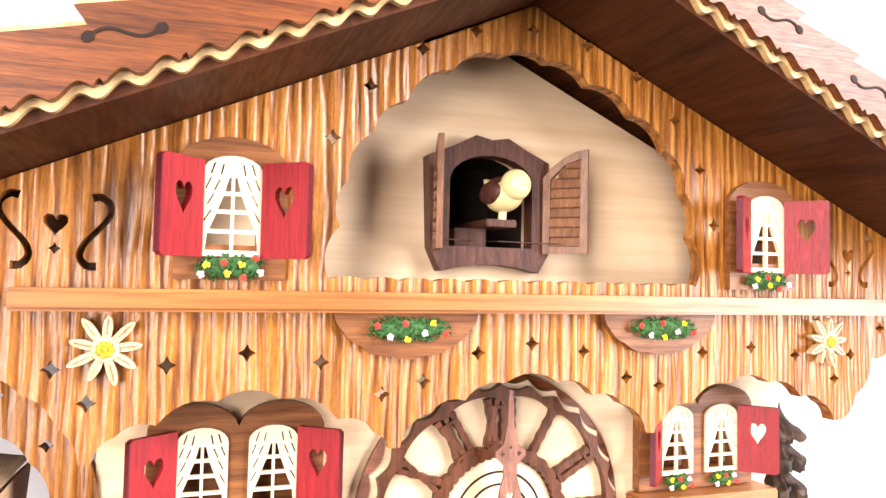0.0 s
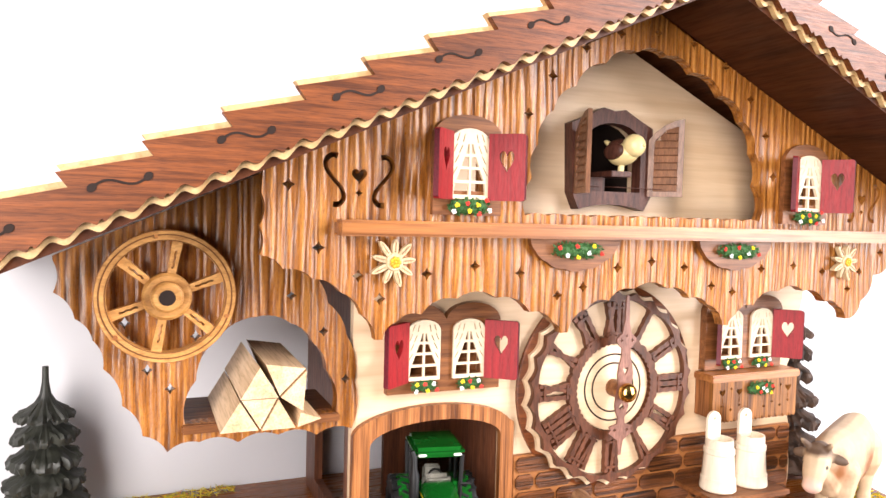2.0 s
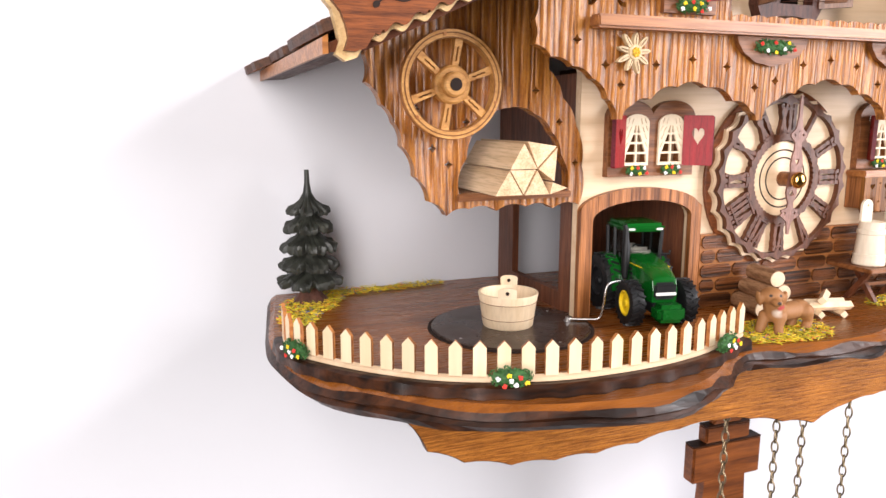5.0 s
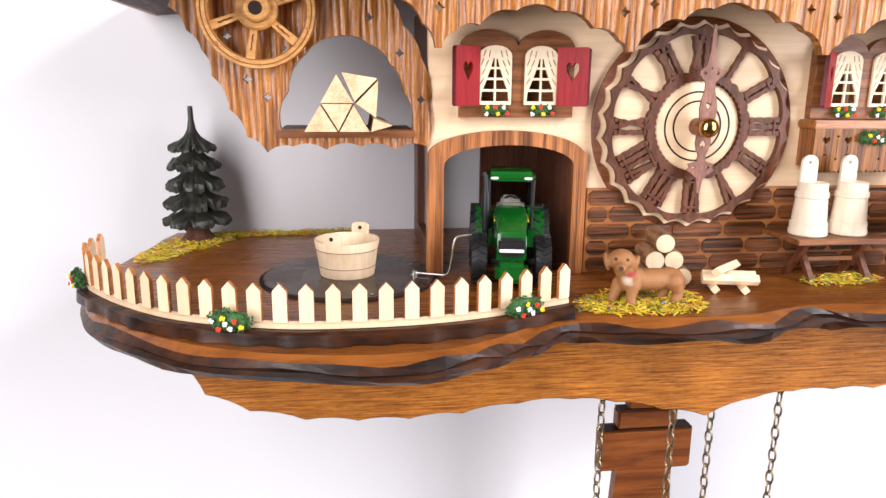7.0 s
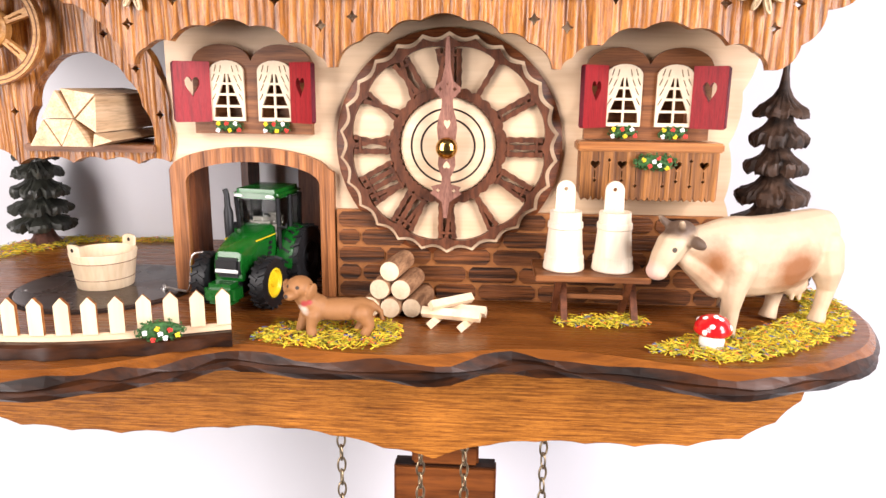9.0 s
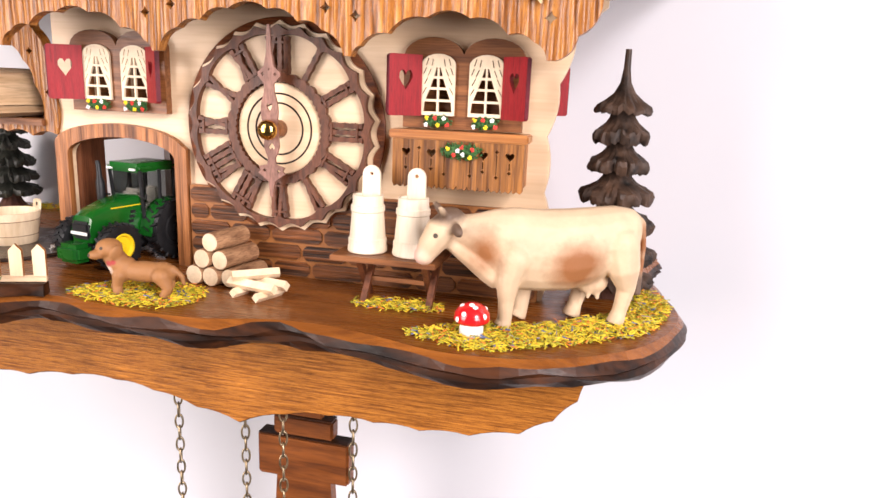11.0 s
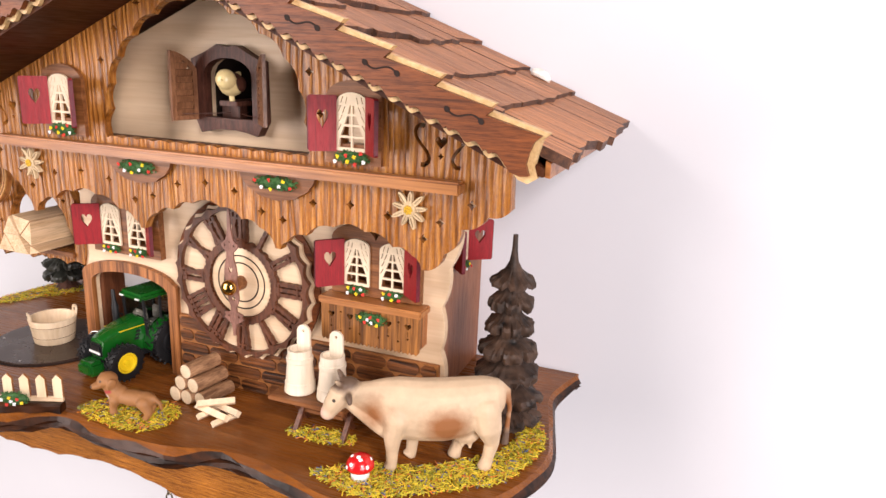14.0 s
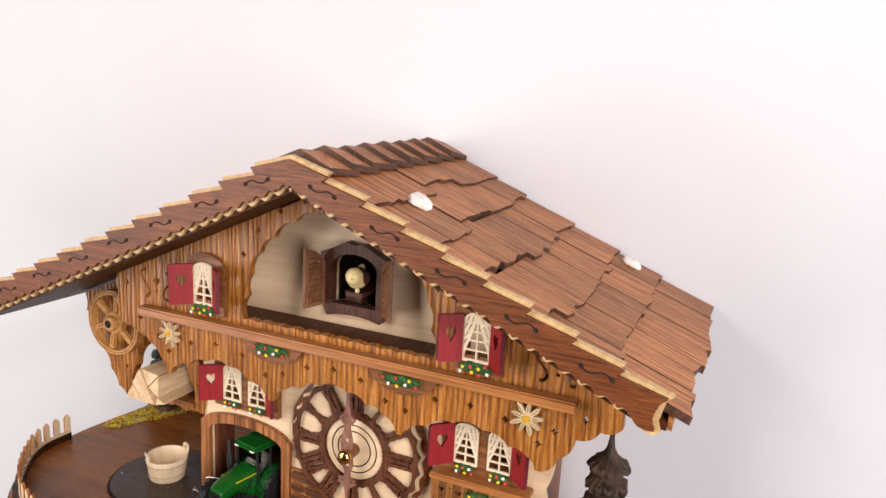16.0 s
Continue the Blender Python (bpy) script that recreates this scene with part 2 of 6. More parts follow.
def part(name, bm, mat, parent=None, label="", at=None, soft=0):
    ob = new(name, mesh_of(bm, name))
    ob.data.materials.append(mat)
    if parent:
        ob.parent = parent
    if at is not None:
        ob.matrix_basis = at
    if label:
        tagged(ob, label)
    return smooth(ob, soft) if soft else ob


def thing(name, label, category, group="", kind="", at=None):
    ob = new(name)
    ob.empty_display_size = 0.01
    if at is not None:
        ob.matrix_basis = at
    return tagged(ob, label, category, group, kind)


def board(outline, y0, y1, holes=(), bm=None, put=None):
    """A board cut to an outline in x and z, between two depths, with openings through it."""
    bm = bm or bmesh.new()
    put = put or (lambda x, y, z: (x, y, z))
    front, back = [], []
    for loop in (outline, *holes):
        a = [bm.verts.new(put(x, y0, z)) for x, z in loop]
        b = [bm.verts.new(put(x, y1, z)) for x, z in loop]
        n = len(loop)
        for i in range(n):
            j = (i + 1) % n
            bm.faces.new((a[i], a[j], b[j], b[i]))
            front.append(bm.edges.get((a[i], a[j])))
            back.append(bm.edges.get((b[i], b[j])))
    bmesh.ops.triangle_fill(bm, use_beauty=True, use_dissolve=False, edges=front)
    bmesh.ops.triangle_fill(bm, use_beauty=True, use_dissolve=False, edges=back)
    return bm


def block(x0, x1, y0, y1, z0, z1, bevel=0.0, bm=None):
    bm = bm or bmesh.new()
    m = Matrix.LocRotScale(((x0 + x1) / 2, (y0 + y1) / 2, (z0 + z1) / 2), None, (x1 - x0, y1 - y0, z1 - z0))
    made = bmesh.ops.create_cube(bm, size=1, matrix=m)["verts"]
    if bevel:
        edges = list({e for v in made for e in v.link_edges})
        bmesh.ops.bevel(bm, geom=edges, offset=bevel, segments=2, affect="EDGES")
    return bm


def lathe(profile, steps=32, bm=None, put=None):
    """Turns (radius, height) pairs about the z axis; ends closed."""
    bm = bm or bmesh.new()
    put = put or (lambda x, y, z: (x, y, z))
    rings = []
    for r, h in profile:
        rings.append([bm.verts.new(put(r * math.cos(2 * math.pi * k / steps), r * math.sin(2 * math.pi * k / steps), h)) for k in range(steps)])
    for a, b in zip(rings, rings[1:]):
        for k in range(steps):
            bm.faces.new((a[k], a[(k + 1) % steps], b[(k + 1) % steps], b[k]))
    bm.faces.new(rings[0])
    bm.faces.new(rings[-1])
    return bm


def facing(cx, cy, cz):
    """Lays a turned piece so that its axis points out of the front."""
    return lambda x, y, z: (cx + x, cy - z, cz + y)


def tube(path, radius, sides=8, bm=None, closed=False):
    bm = bm or bmesh.new()
    pts = [Vector(p) for p in path]
    rads = radius if isinstance(radius, (list, tuple)) else [radius] * len(pts)
    n, rings, up = len(pts), [], None
    for i, p in enumerate(pts):
        a = pts[i - 1] if (i or closed) else p
        b = pts[(i + 1) % n] if (i < n - 1 or closed) else p
        d = (b - a).normalized()
        ref = up if up is not None else (Vector((0, 0, 1)) if abs(d.z) < 0.9 else Vector((1, 0, 0)))
        side = d.cross(ref).normalized()
        up = side.cross(d).normalized()
        rings.append([bm.verts.new(p + rads[i] * (math.cos(2 * math.pi * k / sides) * side + math.sin(2 * math.pi * k / sides) * up)) for k in range(sides)])
    pairs = list(zip(rings, rings[1:])) + ([(rings[-1], rings[0])] if closed else [])
    for a, b in pairs:
        for k in range(sides):
            bm.faces.new((a[k], a[(k + 1) % sides], b[(k + 1) % sides], b[k]))
    if not closed:
        bm.faces.new(rings[0])
        bm.faces.new(rings[-1])
    return bm


def ball(bm, centre, size, turn=None, u=12, v=8):
    m = Matrix.LocRotScale(centre, turn, size)
    return bmesh.ops.create_uvsphere(bm, u_segments=u, v_segments=v, radius=1, matrix=m)["verts"]


def lobes(cusps, bulge, closed=False, steps=6):
    """A scalloped line: an arc from cusp to cusp; bulge is its height over the chord's length, to the left of the way."""
    out = []
    pairs = list(zip(cusps, cusps[1:])) + ([(cusps[-1], cusps[0])] if closed else [])
    for (x0, z0), (x1, z1) in pairs:
        dx, dz = x1 - x0, z1 - z0
        for k in range(steps):
            u = k / steps
            h = 4 * bulge * u * (1 - u)
            out.append((x0 + dx * u - dz * h, z0 + dz * u + dx * h))
    if not closed:
        out.append(cusps[-1])
    return out


def star4(cx, cz, r):
    """The small four-pointed hole."""
    out = []
    for k in range(8):
        a = math.pi / 4 * k
        q = r if k % 2 == 0 else r * 0.52
        out.append((cx + q * math.cos(a), cz + q * math.sin(a)))
    return out


def heart(cx, cz, w, h, steps=18):
    out = []
    for k in range(steps):
        a = 2 * math.pi * k / steps
        x = 16 * math.sin(a) ** 3
        z = 13 * math.cos(a) - 5 * math.cos(2 * a) - 2 * math.cos(3 * a) - math.cos(4 * a)
        out.append((cx + x / 32 * w, cz + (z + 2.5) / 29 * h))
    return out


def strip(points, widths):
    """A flat ribbon's outline round a line in x and z."""
    left, right = [], []
    n = len(points)
    for i, (x, z) in enumerate(points):
        a, b = points[max(i - 1, 0)], points[min(i + 1, n - 1)]
        dx, dz = b[0] - a[0], b[1] - a[1]
        q = math.hypot(dx, dz) or 1
        w = widths[i] / 2 if isinstance(widths, (list, tuple)) else widths / 2
        left.append((x - dz / q * w, z + dx / q * w))
        right.append((x + dz / q * w, z - dx / q * w))
    return left + right[::-1]


def catmull(points, steps=6, closed=False):
    n, out = len(points), []
    for i in range(n if closed else n - 1):
        ps = [points[(i + d) % n] if closed else points[min(max(i + d, 0), n - 1)] for d in (-1, 0, 1, 2)]
        for k in range(steps):
            u = k / steps
            out.append(tuple(0.5 * (2 * b + (c - a) * u + (2 * a - 5 * b + 4 * c - d) * u * u + (3 * b - a - 3 * c + d) * u ** 3) for a, b, c, d in zip(*ps)))
    if not closed:
        out.append(points[-1])
    return out


# ---- the room ----
TOP = -0.004      # upper face of the deck
BACK = 0.138      # face of the wall
rng = random.Random(7)


def wall(name, x0, x1, y0, y1, z0, z1, label):
    ob = part(name, block(x0, x1, y0, y1, z0, z1), WALL if name == "wall_north" else LOW_BOUNCE)
    return tagged(ob, label, "wall" if "wall" in name else name, kind="structure")


wall("wall_north", -2.3, 2.3, BACK, BACK + 0.12, -1.4, 1.4, "plain white painted wall behind the clock")
# Unseen enclosure; its near-black faces hold back bounced light.
wall("wall_east", 2.3, 2.42, -3.2, BACK + 0.12, -1.4, 1.4, "unseen added side wall, near-black to cut bounce light")
wall("wall_west", -2.42, -2.3, -3.2, BACK + 0.12, -1.4, 1.4, "unseen added side wall, near-black to cut bounce light")
wall("wall_south", -2.3, 2.3, -3.32, -3.2, -1.4, 1.4, "unseen added rear wall, near-black to cut bounce light")
wall("floor", -2.42, 2.42, -3.32, BACK + 0.12, -1.5, -1.4, "unseen added floor, near-black to cut bounce light")
wall("ceiling", -2.42, 2.42, -3.32, BACK + 0.12, 1.4, 1.5, "unseen added ceiling, near-black to cut bounce light")

# ---- deck ----
FRONT = [(-0.322, 0.137), (-0.329, 0.09), (-0.337, 0.03), (-0.334, -0.01), (-0.322, -0.042), (-0.300, -0.072), (-0.270, -0.096), (-0.235, -0.112),
         (-0.195, -0.119), (-0.160, -0.117), (-0.135, -0.106), (-0.112, -0.090), (-0.090, -0.081), (-0.062, -0.084), (-0.030, -0.088), (0.000, -0.086),
         (0.028, -0.077), (0.055, -0.075), (0.085, -0.081), (0.115, -0.090), (0.145, -0.089), (0.175, -0.078), (0.203, -0.055), (0.219, -0.024),
         (0.224, 0.008), (0.216, 0.045), (0.207, 0.085), (0.212, 0.115), (0.219, 0.137)]


def offset_line(points, d):
    out = []
    n = len(points)
    for i, (x, y) in enumerate(points):
        a, b = points[max(i - 1, 0)], points[min(i + 1, n - 1)]
        dx, dy = b[0] - a[0], b[1] - a[1]
        q = math.hypot(dx, dy)
        k = 0.0 if i in (0, n - 1) else d
        out.append((x + dy / q * -k * -1, y - dx / q * k))
    return out


def build_deck():
    deck = thing("deck", "glossy dark walnut base board with a carved wavy edge", "base board")
    line = catmull(FRONT, 4)
    rings = []
    r = random.Random(12)
    n = len(line)
    cut = [r.uniform(-1, 1) for k in range(n)]
    for d, z, jit in ((0.0, TOP, 0), (0.0030, TOP - 0.0026, 0.0012), (0.0052, TOP - 0.0058, 0.0012), (0.0034, TOP - 0.0074, 0.0006), (0.0050, TOP - 0.0092, 0.0009), (0.0022, TOP - 0.0125, 0.0010), (-0.004, TOP - 0.014, 0)):
        ring = []
        for i, (x, y) in enumerate(offset_line(line, d)):
            u = i / 2.1 + z * 300
            k = int(math.floor(u)) % n
            w = 1.45 * jit * (cut[k] + (cut[(k + 1) % n] - cut[k]) * (u % 1) + 0.6 * math.sin(i * 0.7))
            ring.append((x, min(y + (w * 0.8 if 0 < i < n - 1 else 0), BACK - 0.0005), z + w * 0.75))
        rings.append(ring)
    bm = bmesh.new()
    top = [bm.verts.new(p) for p in rings[0]]
    bm.faces.new(top)
    part("deck_top", bm, DECK, deck)
    bm = bmesh.new()
    vs = [[bm.verts.new(p) for p in ring] for ring in rings]
    for a, b in zip(vs, vs[1:]):
        for i in range(len(a) - 1):
            bm.faces.new((a[i], a[i + 1], b[i + 1], b[i]))
    bm.faces.new(vs[-1])
    bm.faces.new([r[-1] for r in vs] + [r[0] for r in vs][::-1])
    edge = part("carved_edge", bm, BARK, deck, "dark carved bark-like edge")
    edge.data.materials.append(DECK)
    for i in range(len(line) - 1):
        edge.data.polygons[i].material_index = 1
    knots = [(-0.284, -0.017), (-0.282, -0.030), (-0.271, -0.048), (-0.250, -0.058), (-0.222, -0.0645), (-0.195, -0.0665), (-0.168, -0.067), (-0.140, -0.0655),
             (-0.110, -0.0615), (-0.080, -0.0605), (-0.055, -0.0635), (-0.028, -0.0695), (-0.002, -0.0745), (0.026, -0.0655), (0.050, -0.0625), (0.075, -0.0625),
             (0.100, -0.063), (0.126, -0.0615), (0.151, -0.0565), (0.167, -0.047), (0.178, -0.035), (0.185, -0.017)]
    low = lobes(knots, 0.055, steps=4)
    skirt = [(x, z) for x, z in low] + [(0.185, TOP - 0.012), (-0.284, TOP - 0.012)]
    part("skirt_board", board(skirt, -0.0525, -0.0435), SKIRT, deck, "honey-stained oak skirt with a wavy lower edge")
    part("skirt_edge", board([(x, z - 0.0009) for x, z in low] + [(0.184, TOP - 0.0125), (-0.283, TOP - 0.0125)], -0.0510, -0.0450), BARK, deck)
    part("case_bottom", block(-0.16, 0.13, -0.0433, BACK, -0.04, TOP - 0.0135, 0.001), BROWN_X, deck)
    return deck


build_deck()

# ---- chalet ----
SLOPE, AX = 0.452, -0.001


def roof_z(x, z0):
    return z0 - SLOPE * abs(x - AX)


def build_chalet():
    house = thing("chalet", "wooden alpine chalet house with ribbed gable and pale front", "clock house")
    # pale front wall with the arched gateway
    right = lobes([(0.152, TOP), (0.1525, 0.030), (0.1495, 0.055), (0.1490, 0.085), (0.1535, 0.112), (0.1605, 0.139)], -0.08)
    gate = [(-0.1475, TOP + 0.0002)] + [(-0.1070 + 0.0405 * math.cos(a), 0.058 + 0.0175 * math.sin(a)) for a in np.linspace(math.pi, 0, 17)] + [(-0.0665, TOP + 0.0002)]
    outline = [(-0.1530, 0.066)] + [(-0.1530, TOP)] + gate[:1] + gate[1:-1] + gate[-1:] + right + [(0.175, 0.150), (0.175, roof_z(0.175, 0.284)), (AX, 0.284), (-0.175, roof_z(-0.175, 0.284)), (-0.153, 0.15)]
    cuckoo = [(-0.0250, 0.1930), (0.0166, 0.1930), (0.0166, 0.222)] + [(-0.0042 + 0.0206 * math.cos(a), 0.222 + 0.0140 * math.sin(a)) for a in np.linspace(0.2, math.pi - 0.2, 9)] + [(-0.0250, 0.222)]
    panes = []
    for cx in (-0.1170, -0.0912, 0.0917, 0.1165):
        panes.append([(cx - 0.0105, 0.093), (cx + 0.0105, 0.093), (cx + 0.0105, 0.1235), (cx - 0.0105, 0.1235)])
    part("front_wall", board(outline, 0.002, 0.008, [cuckoo, *panes]), MAPLE, house, "pale maple front wall")
    part("box_side", block(0.126, 0.131, 0.0082, BACK, TOP, roof_z(0.13, 0.286)), SIDE_LIT, house, "brown beech side wall")
    part("box_side", block(-0.066, -0.060, 0.0082, BACK, TOP, 0.2), BROWN, house, "brown beech inner wall")
    part("box_back", board([(-0.060, TOP), (0.1258, TOP), (0.1258, 0.225), (AX, 0.278), (-0.060, 0.255)], 0.122, 0.128), BROWN, house)
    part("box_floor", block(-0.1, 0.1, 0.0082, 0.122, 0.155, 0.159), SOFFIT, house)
    part("gate_back", block(-0.106, -0.0662, 0.090, 0.094, TOP, 0.15), BROWN, house)
    part("gate_ceiling", block(-0.143, -0.0662, 0.0082, 0.128, 0.0800, 0.0840), BROWN_X, house)
    put = lambda x, y, z: (-0.149 + y, x, z)
    side = [(0.0085, TOP), (0.125, TOP), (0.125, 0.15), (0.0085, 0.15)]
    hole = [(0.030, TOP + 0.012), (0.100, TOP + 0.012), (0.100, 0.066), (0.030, 0.066)]
    part("gate_side", board(side, 0, 0.005, [hole], put=put), BROWN, house, "brown gateway side with a square opening")
    # arch moulding round the gateway
    arch = [(-0.1535, TOP)] + [(-0.1535, 0.0665)] + [(-0.1085 + 0.0450 * math.cos(a), 0.0655 + 0.0140 * math.sin(a)) for a in np.linspace(math.pi * 0.93, math.pi * 0.07, 19)] + [(-0.0615, 0.0665), (-0.0615, TOP)]
    inner = [(-0.0695, TOP)] + [(-0.1070 + 0.0375 * math.cos(a), 0.0600 + 0.0115 * math.sin(a)) for a in np.linspace(0, math.pi, 17)] + [(-0.1445, TOP)]
    part("gate_arch", board(arch + inner, -0.0025, 0.0018), RIB_DARK, house, "brown ribbed arched gateway frame")
    # ribbed gable in front
    left_low = [(-0.1540, 0.122), (-0.1605, 0.1335), (-0.1705, 0.1440), (-0.1830, 0.1500), (-0.1960, 0.1545), (-0.2060, 0.1605), (-0.2062, 0.1730), (-0.2056, 0.1870)]
    scal = [(0.2020, 0.163), (0.1890, 0.1575), (0.1740, 0.149), (0.1640, 0.133), (0.1545, 0.122)]
    rwin = [(0.1505, 0.122), (0.1440, 0.1300), (0.1320, 0.1330), (0.1140, 0.1400), (0.0930, 0.1400), (0.0740, 0.1325), (0.0600, 0.1265), (0.0555, 0.1213)]
    dial = [(0.0515, 0.1215), (0.0400, 0.1335), (0.0270, 0.1372), (0.0110, 0.1430), (-0.0110, 0.1430), (-0.0270, 0.1372), (-0.0400, 0.1335), (-0.0515, 0.1215)]
    lwin = [(-0.0555, 0.1213), (-0.0600, 0.1265), (-0.0740, 0.1325), (-0.0930, 0.1400), (-0.1140, 0.1400), (-0.1320, 0.1330), (-0.1440, 0.1300), (-0.1505, 0.122)]
    bottom = lobes(scal, 0.16) + lobes(rwin, -0.16) + lobes(dial, -0.16) + lobes(lwin, -0.16) + lobes(left_low, -0.13)
    outline = bottom + [(-0.2050, roof_z(-0.205, 0.2885)), (AX, 0.2885), (0.2025, roof_z(0.2025, 0.2885)), (0.2015, 0.18)]
    cusps = [(0.0755, 0.1805), (0.0735, 0.2010), (0.0700, 0.2195), (0.0603, 0.2368), (0.0440, 0.2497), (0.0235, 0.2602), (0.0050, 0.2672), (-0.0140, 0.2672), (-0.0340, 0.2592),
             (-0.0515, 0.2460), (-0.0640, 0.2330), (-0.0725, 0.2155), (-0.0752, 0.1990), (-0.0785, 0.1803)]
    mouth = lobes(cusps, -0.16) + lobes([(-0.0785 + 0.154 * k / 12, 0.1805) for k in range(13)], 0.10, steps=4)[1:-1]
    holes = [mouth]
    stars = [(-0.1943, 0.1909), (-0.1808, 0.1638), (-0.1626, 0.1512), (-0.1524, 0.1407), (-0.1296, 0.1519), (-0.1049, 0.1555), (-0.0802, 0.1520), (-0.0585, 0.1405),
             (-0.0433, 0.1446), (-0.0222, 0.1544), (-0.0001, 0.1577), (0.0223, 0.1545), (0.0420, 0.1439), (0.0575, 0.1403), (0.0790, 0.1533), (0.1043, 0.1551),
             (0.1286, 0.1514), (0.1512, 0.1406), (0.1610, 0.1512), (0.1793, 0.1631), (0.1935, 0.1905), (-0.0252, 0.2753), (-0.0013, 0.2787), (0.0227, 0.2757), (0.0457, 0.2655), (0.0647, 0.2495),
             (0.0774, 0.2297), (0.0847, 0.2067), (-0.0461, 0.2656), (-0.0652, 0.2497), (-0.0783, 0.2301)]
    holes += [star4(x, z, 0.0030) for x, z in stars]
    for cx in (-0.1630, 0.1600):
        holes.append(heart(cx, 0.1955, 0.0072, 0.0070))
        holes.append(star4(cx, 0.1883, 0.0019))
        for s in (-1, 1):
            curve = [(cx + s * 0.0100, 0.2042), (cx + s * 0.0125, 0.2046), (cx + s * 0.0152, 0.2022), (cx + s * 0.0150, 0.1985), (cx + s * 0.0118, 0.1942),
                     (cx + s * 0.0082, 0.1900), (cx + s * 0.0070, 0.1860), (cx + s * 0.0090, 0.1832), (cx + s * 0.0118, 0.1830)]
            line = catmull(curve, 4)
            n = len(line)
            holes.append(strip(line, [0.0018 + 0.0008 * abs(2 * i / (n - 1) - 1) for i in range(n)]))
    for cx in (-0.1113, 0.1080):
        holes.append([(cx - 0.0082, 0.191), (cx + 0.0082, 0.191), (cx + 0.0082, 0.2150), (cx - 0.0082, 0.2150)])
    part("ribbed_gable", board(outline, -0.0375, -0.0315, holes), RIBBED, house, "ribbed golden-brown oak gable with cut-out stars")
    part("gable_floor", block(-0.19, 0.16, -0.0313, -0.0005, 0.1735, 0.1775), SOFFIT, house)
    # wing with the wood store
    edge = [(-0.2870, 0.1560), (-0.2868, 0.1419), (-0.2785, 0.1302), (-0.2715, 0.1205), (-0.2672, 0.1076), (-0.2595, 0.0905), (-0.2510, 0.0760), (-0.2405, 0.0675)]
    foot = [(-0.2405, 0.0675), (-0.2265, 0.0708), (-0.2090, 0.0690), (-0.1900, 0.0708), (-0.1715, 0.0690), (-0.1535, 0.0705)]
    rise = [(-0.1535, 0.0705), (-0.1525, 0.0942), (-0.1570, 0.1180), (-0.1668, 0.1346), (-0.1765, 0.1508)]
    outline = lobes(edge, 0.12) + lobes(foot, 0.14)[1:] + lobes(rise, -0.10)[1:] + [(-0.1765, roof_z(-0.1765, 0.287)), (-0.287, roof_z(-0.287, 0.287))]
    store = [(-0.2330, 0.0797)] + lobes([(-0.2330, 0.0797), (-0.2283, 0.1000), (-0.2190, 0.1190), (-0.2010, 0.1288), (-0.1850, 0.1250), (-0.1740, 0.1150), (-0.1670, 0.1010), (-0.1620, 0.0797)], 0.12)[1:]
    holes = [store] + [star4(x, z, 0.0026) for x, z in ((-0.2492, 0.1060), (-0.2395, 0.0968), (-0.2587, 0.1277), (-0.2286, 0.1206), (-0.1849, 0.1385), (-0.1688, 0.1205), (-0.1571, 0.0961))]
    part("wing_board", board(outline, 0.0, 0.0080, holes), RIBBED, house, "ribbed oak wing board with an open wood store")
    part("store_shelf", block(-0.2345, -0.1605, -0.003, 0.050, 0.0755, 0.0795, 0.0006), BROWN_X, house, "dark brown store shelf")
    return house


build_chalet()


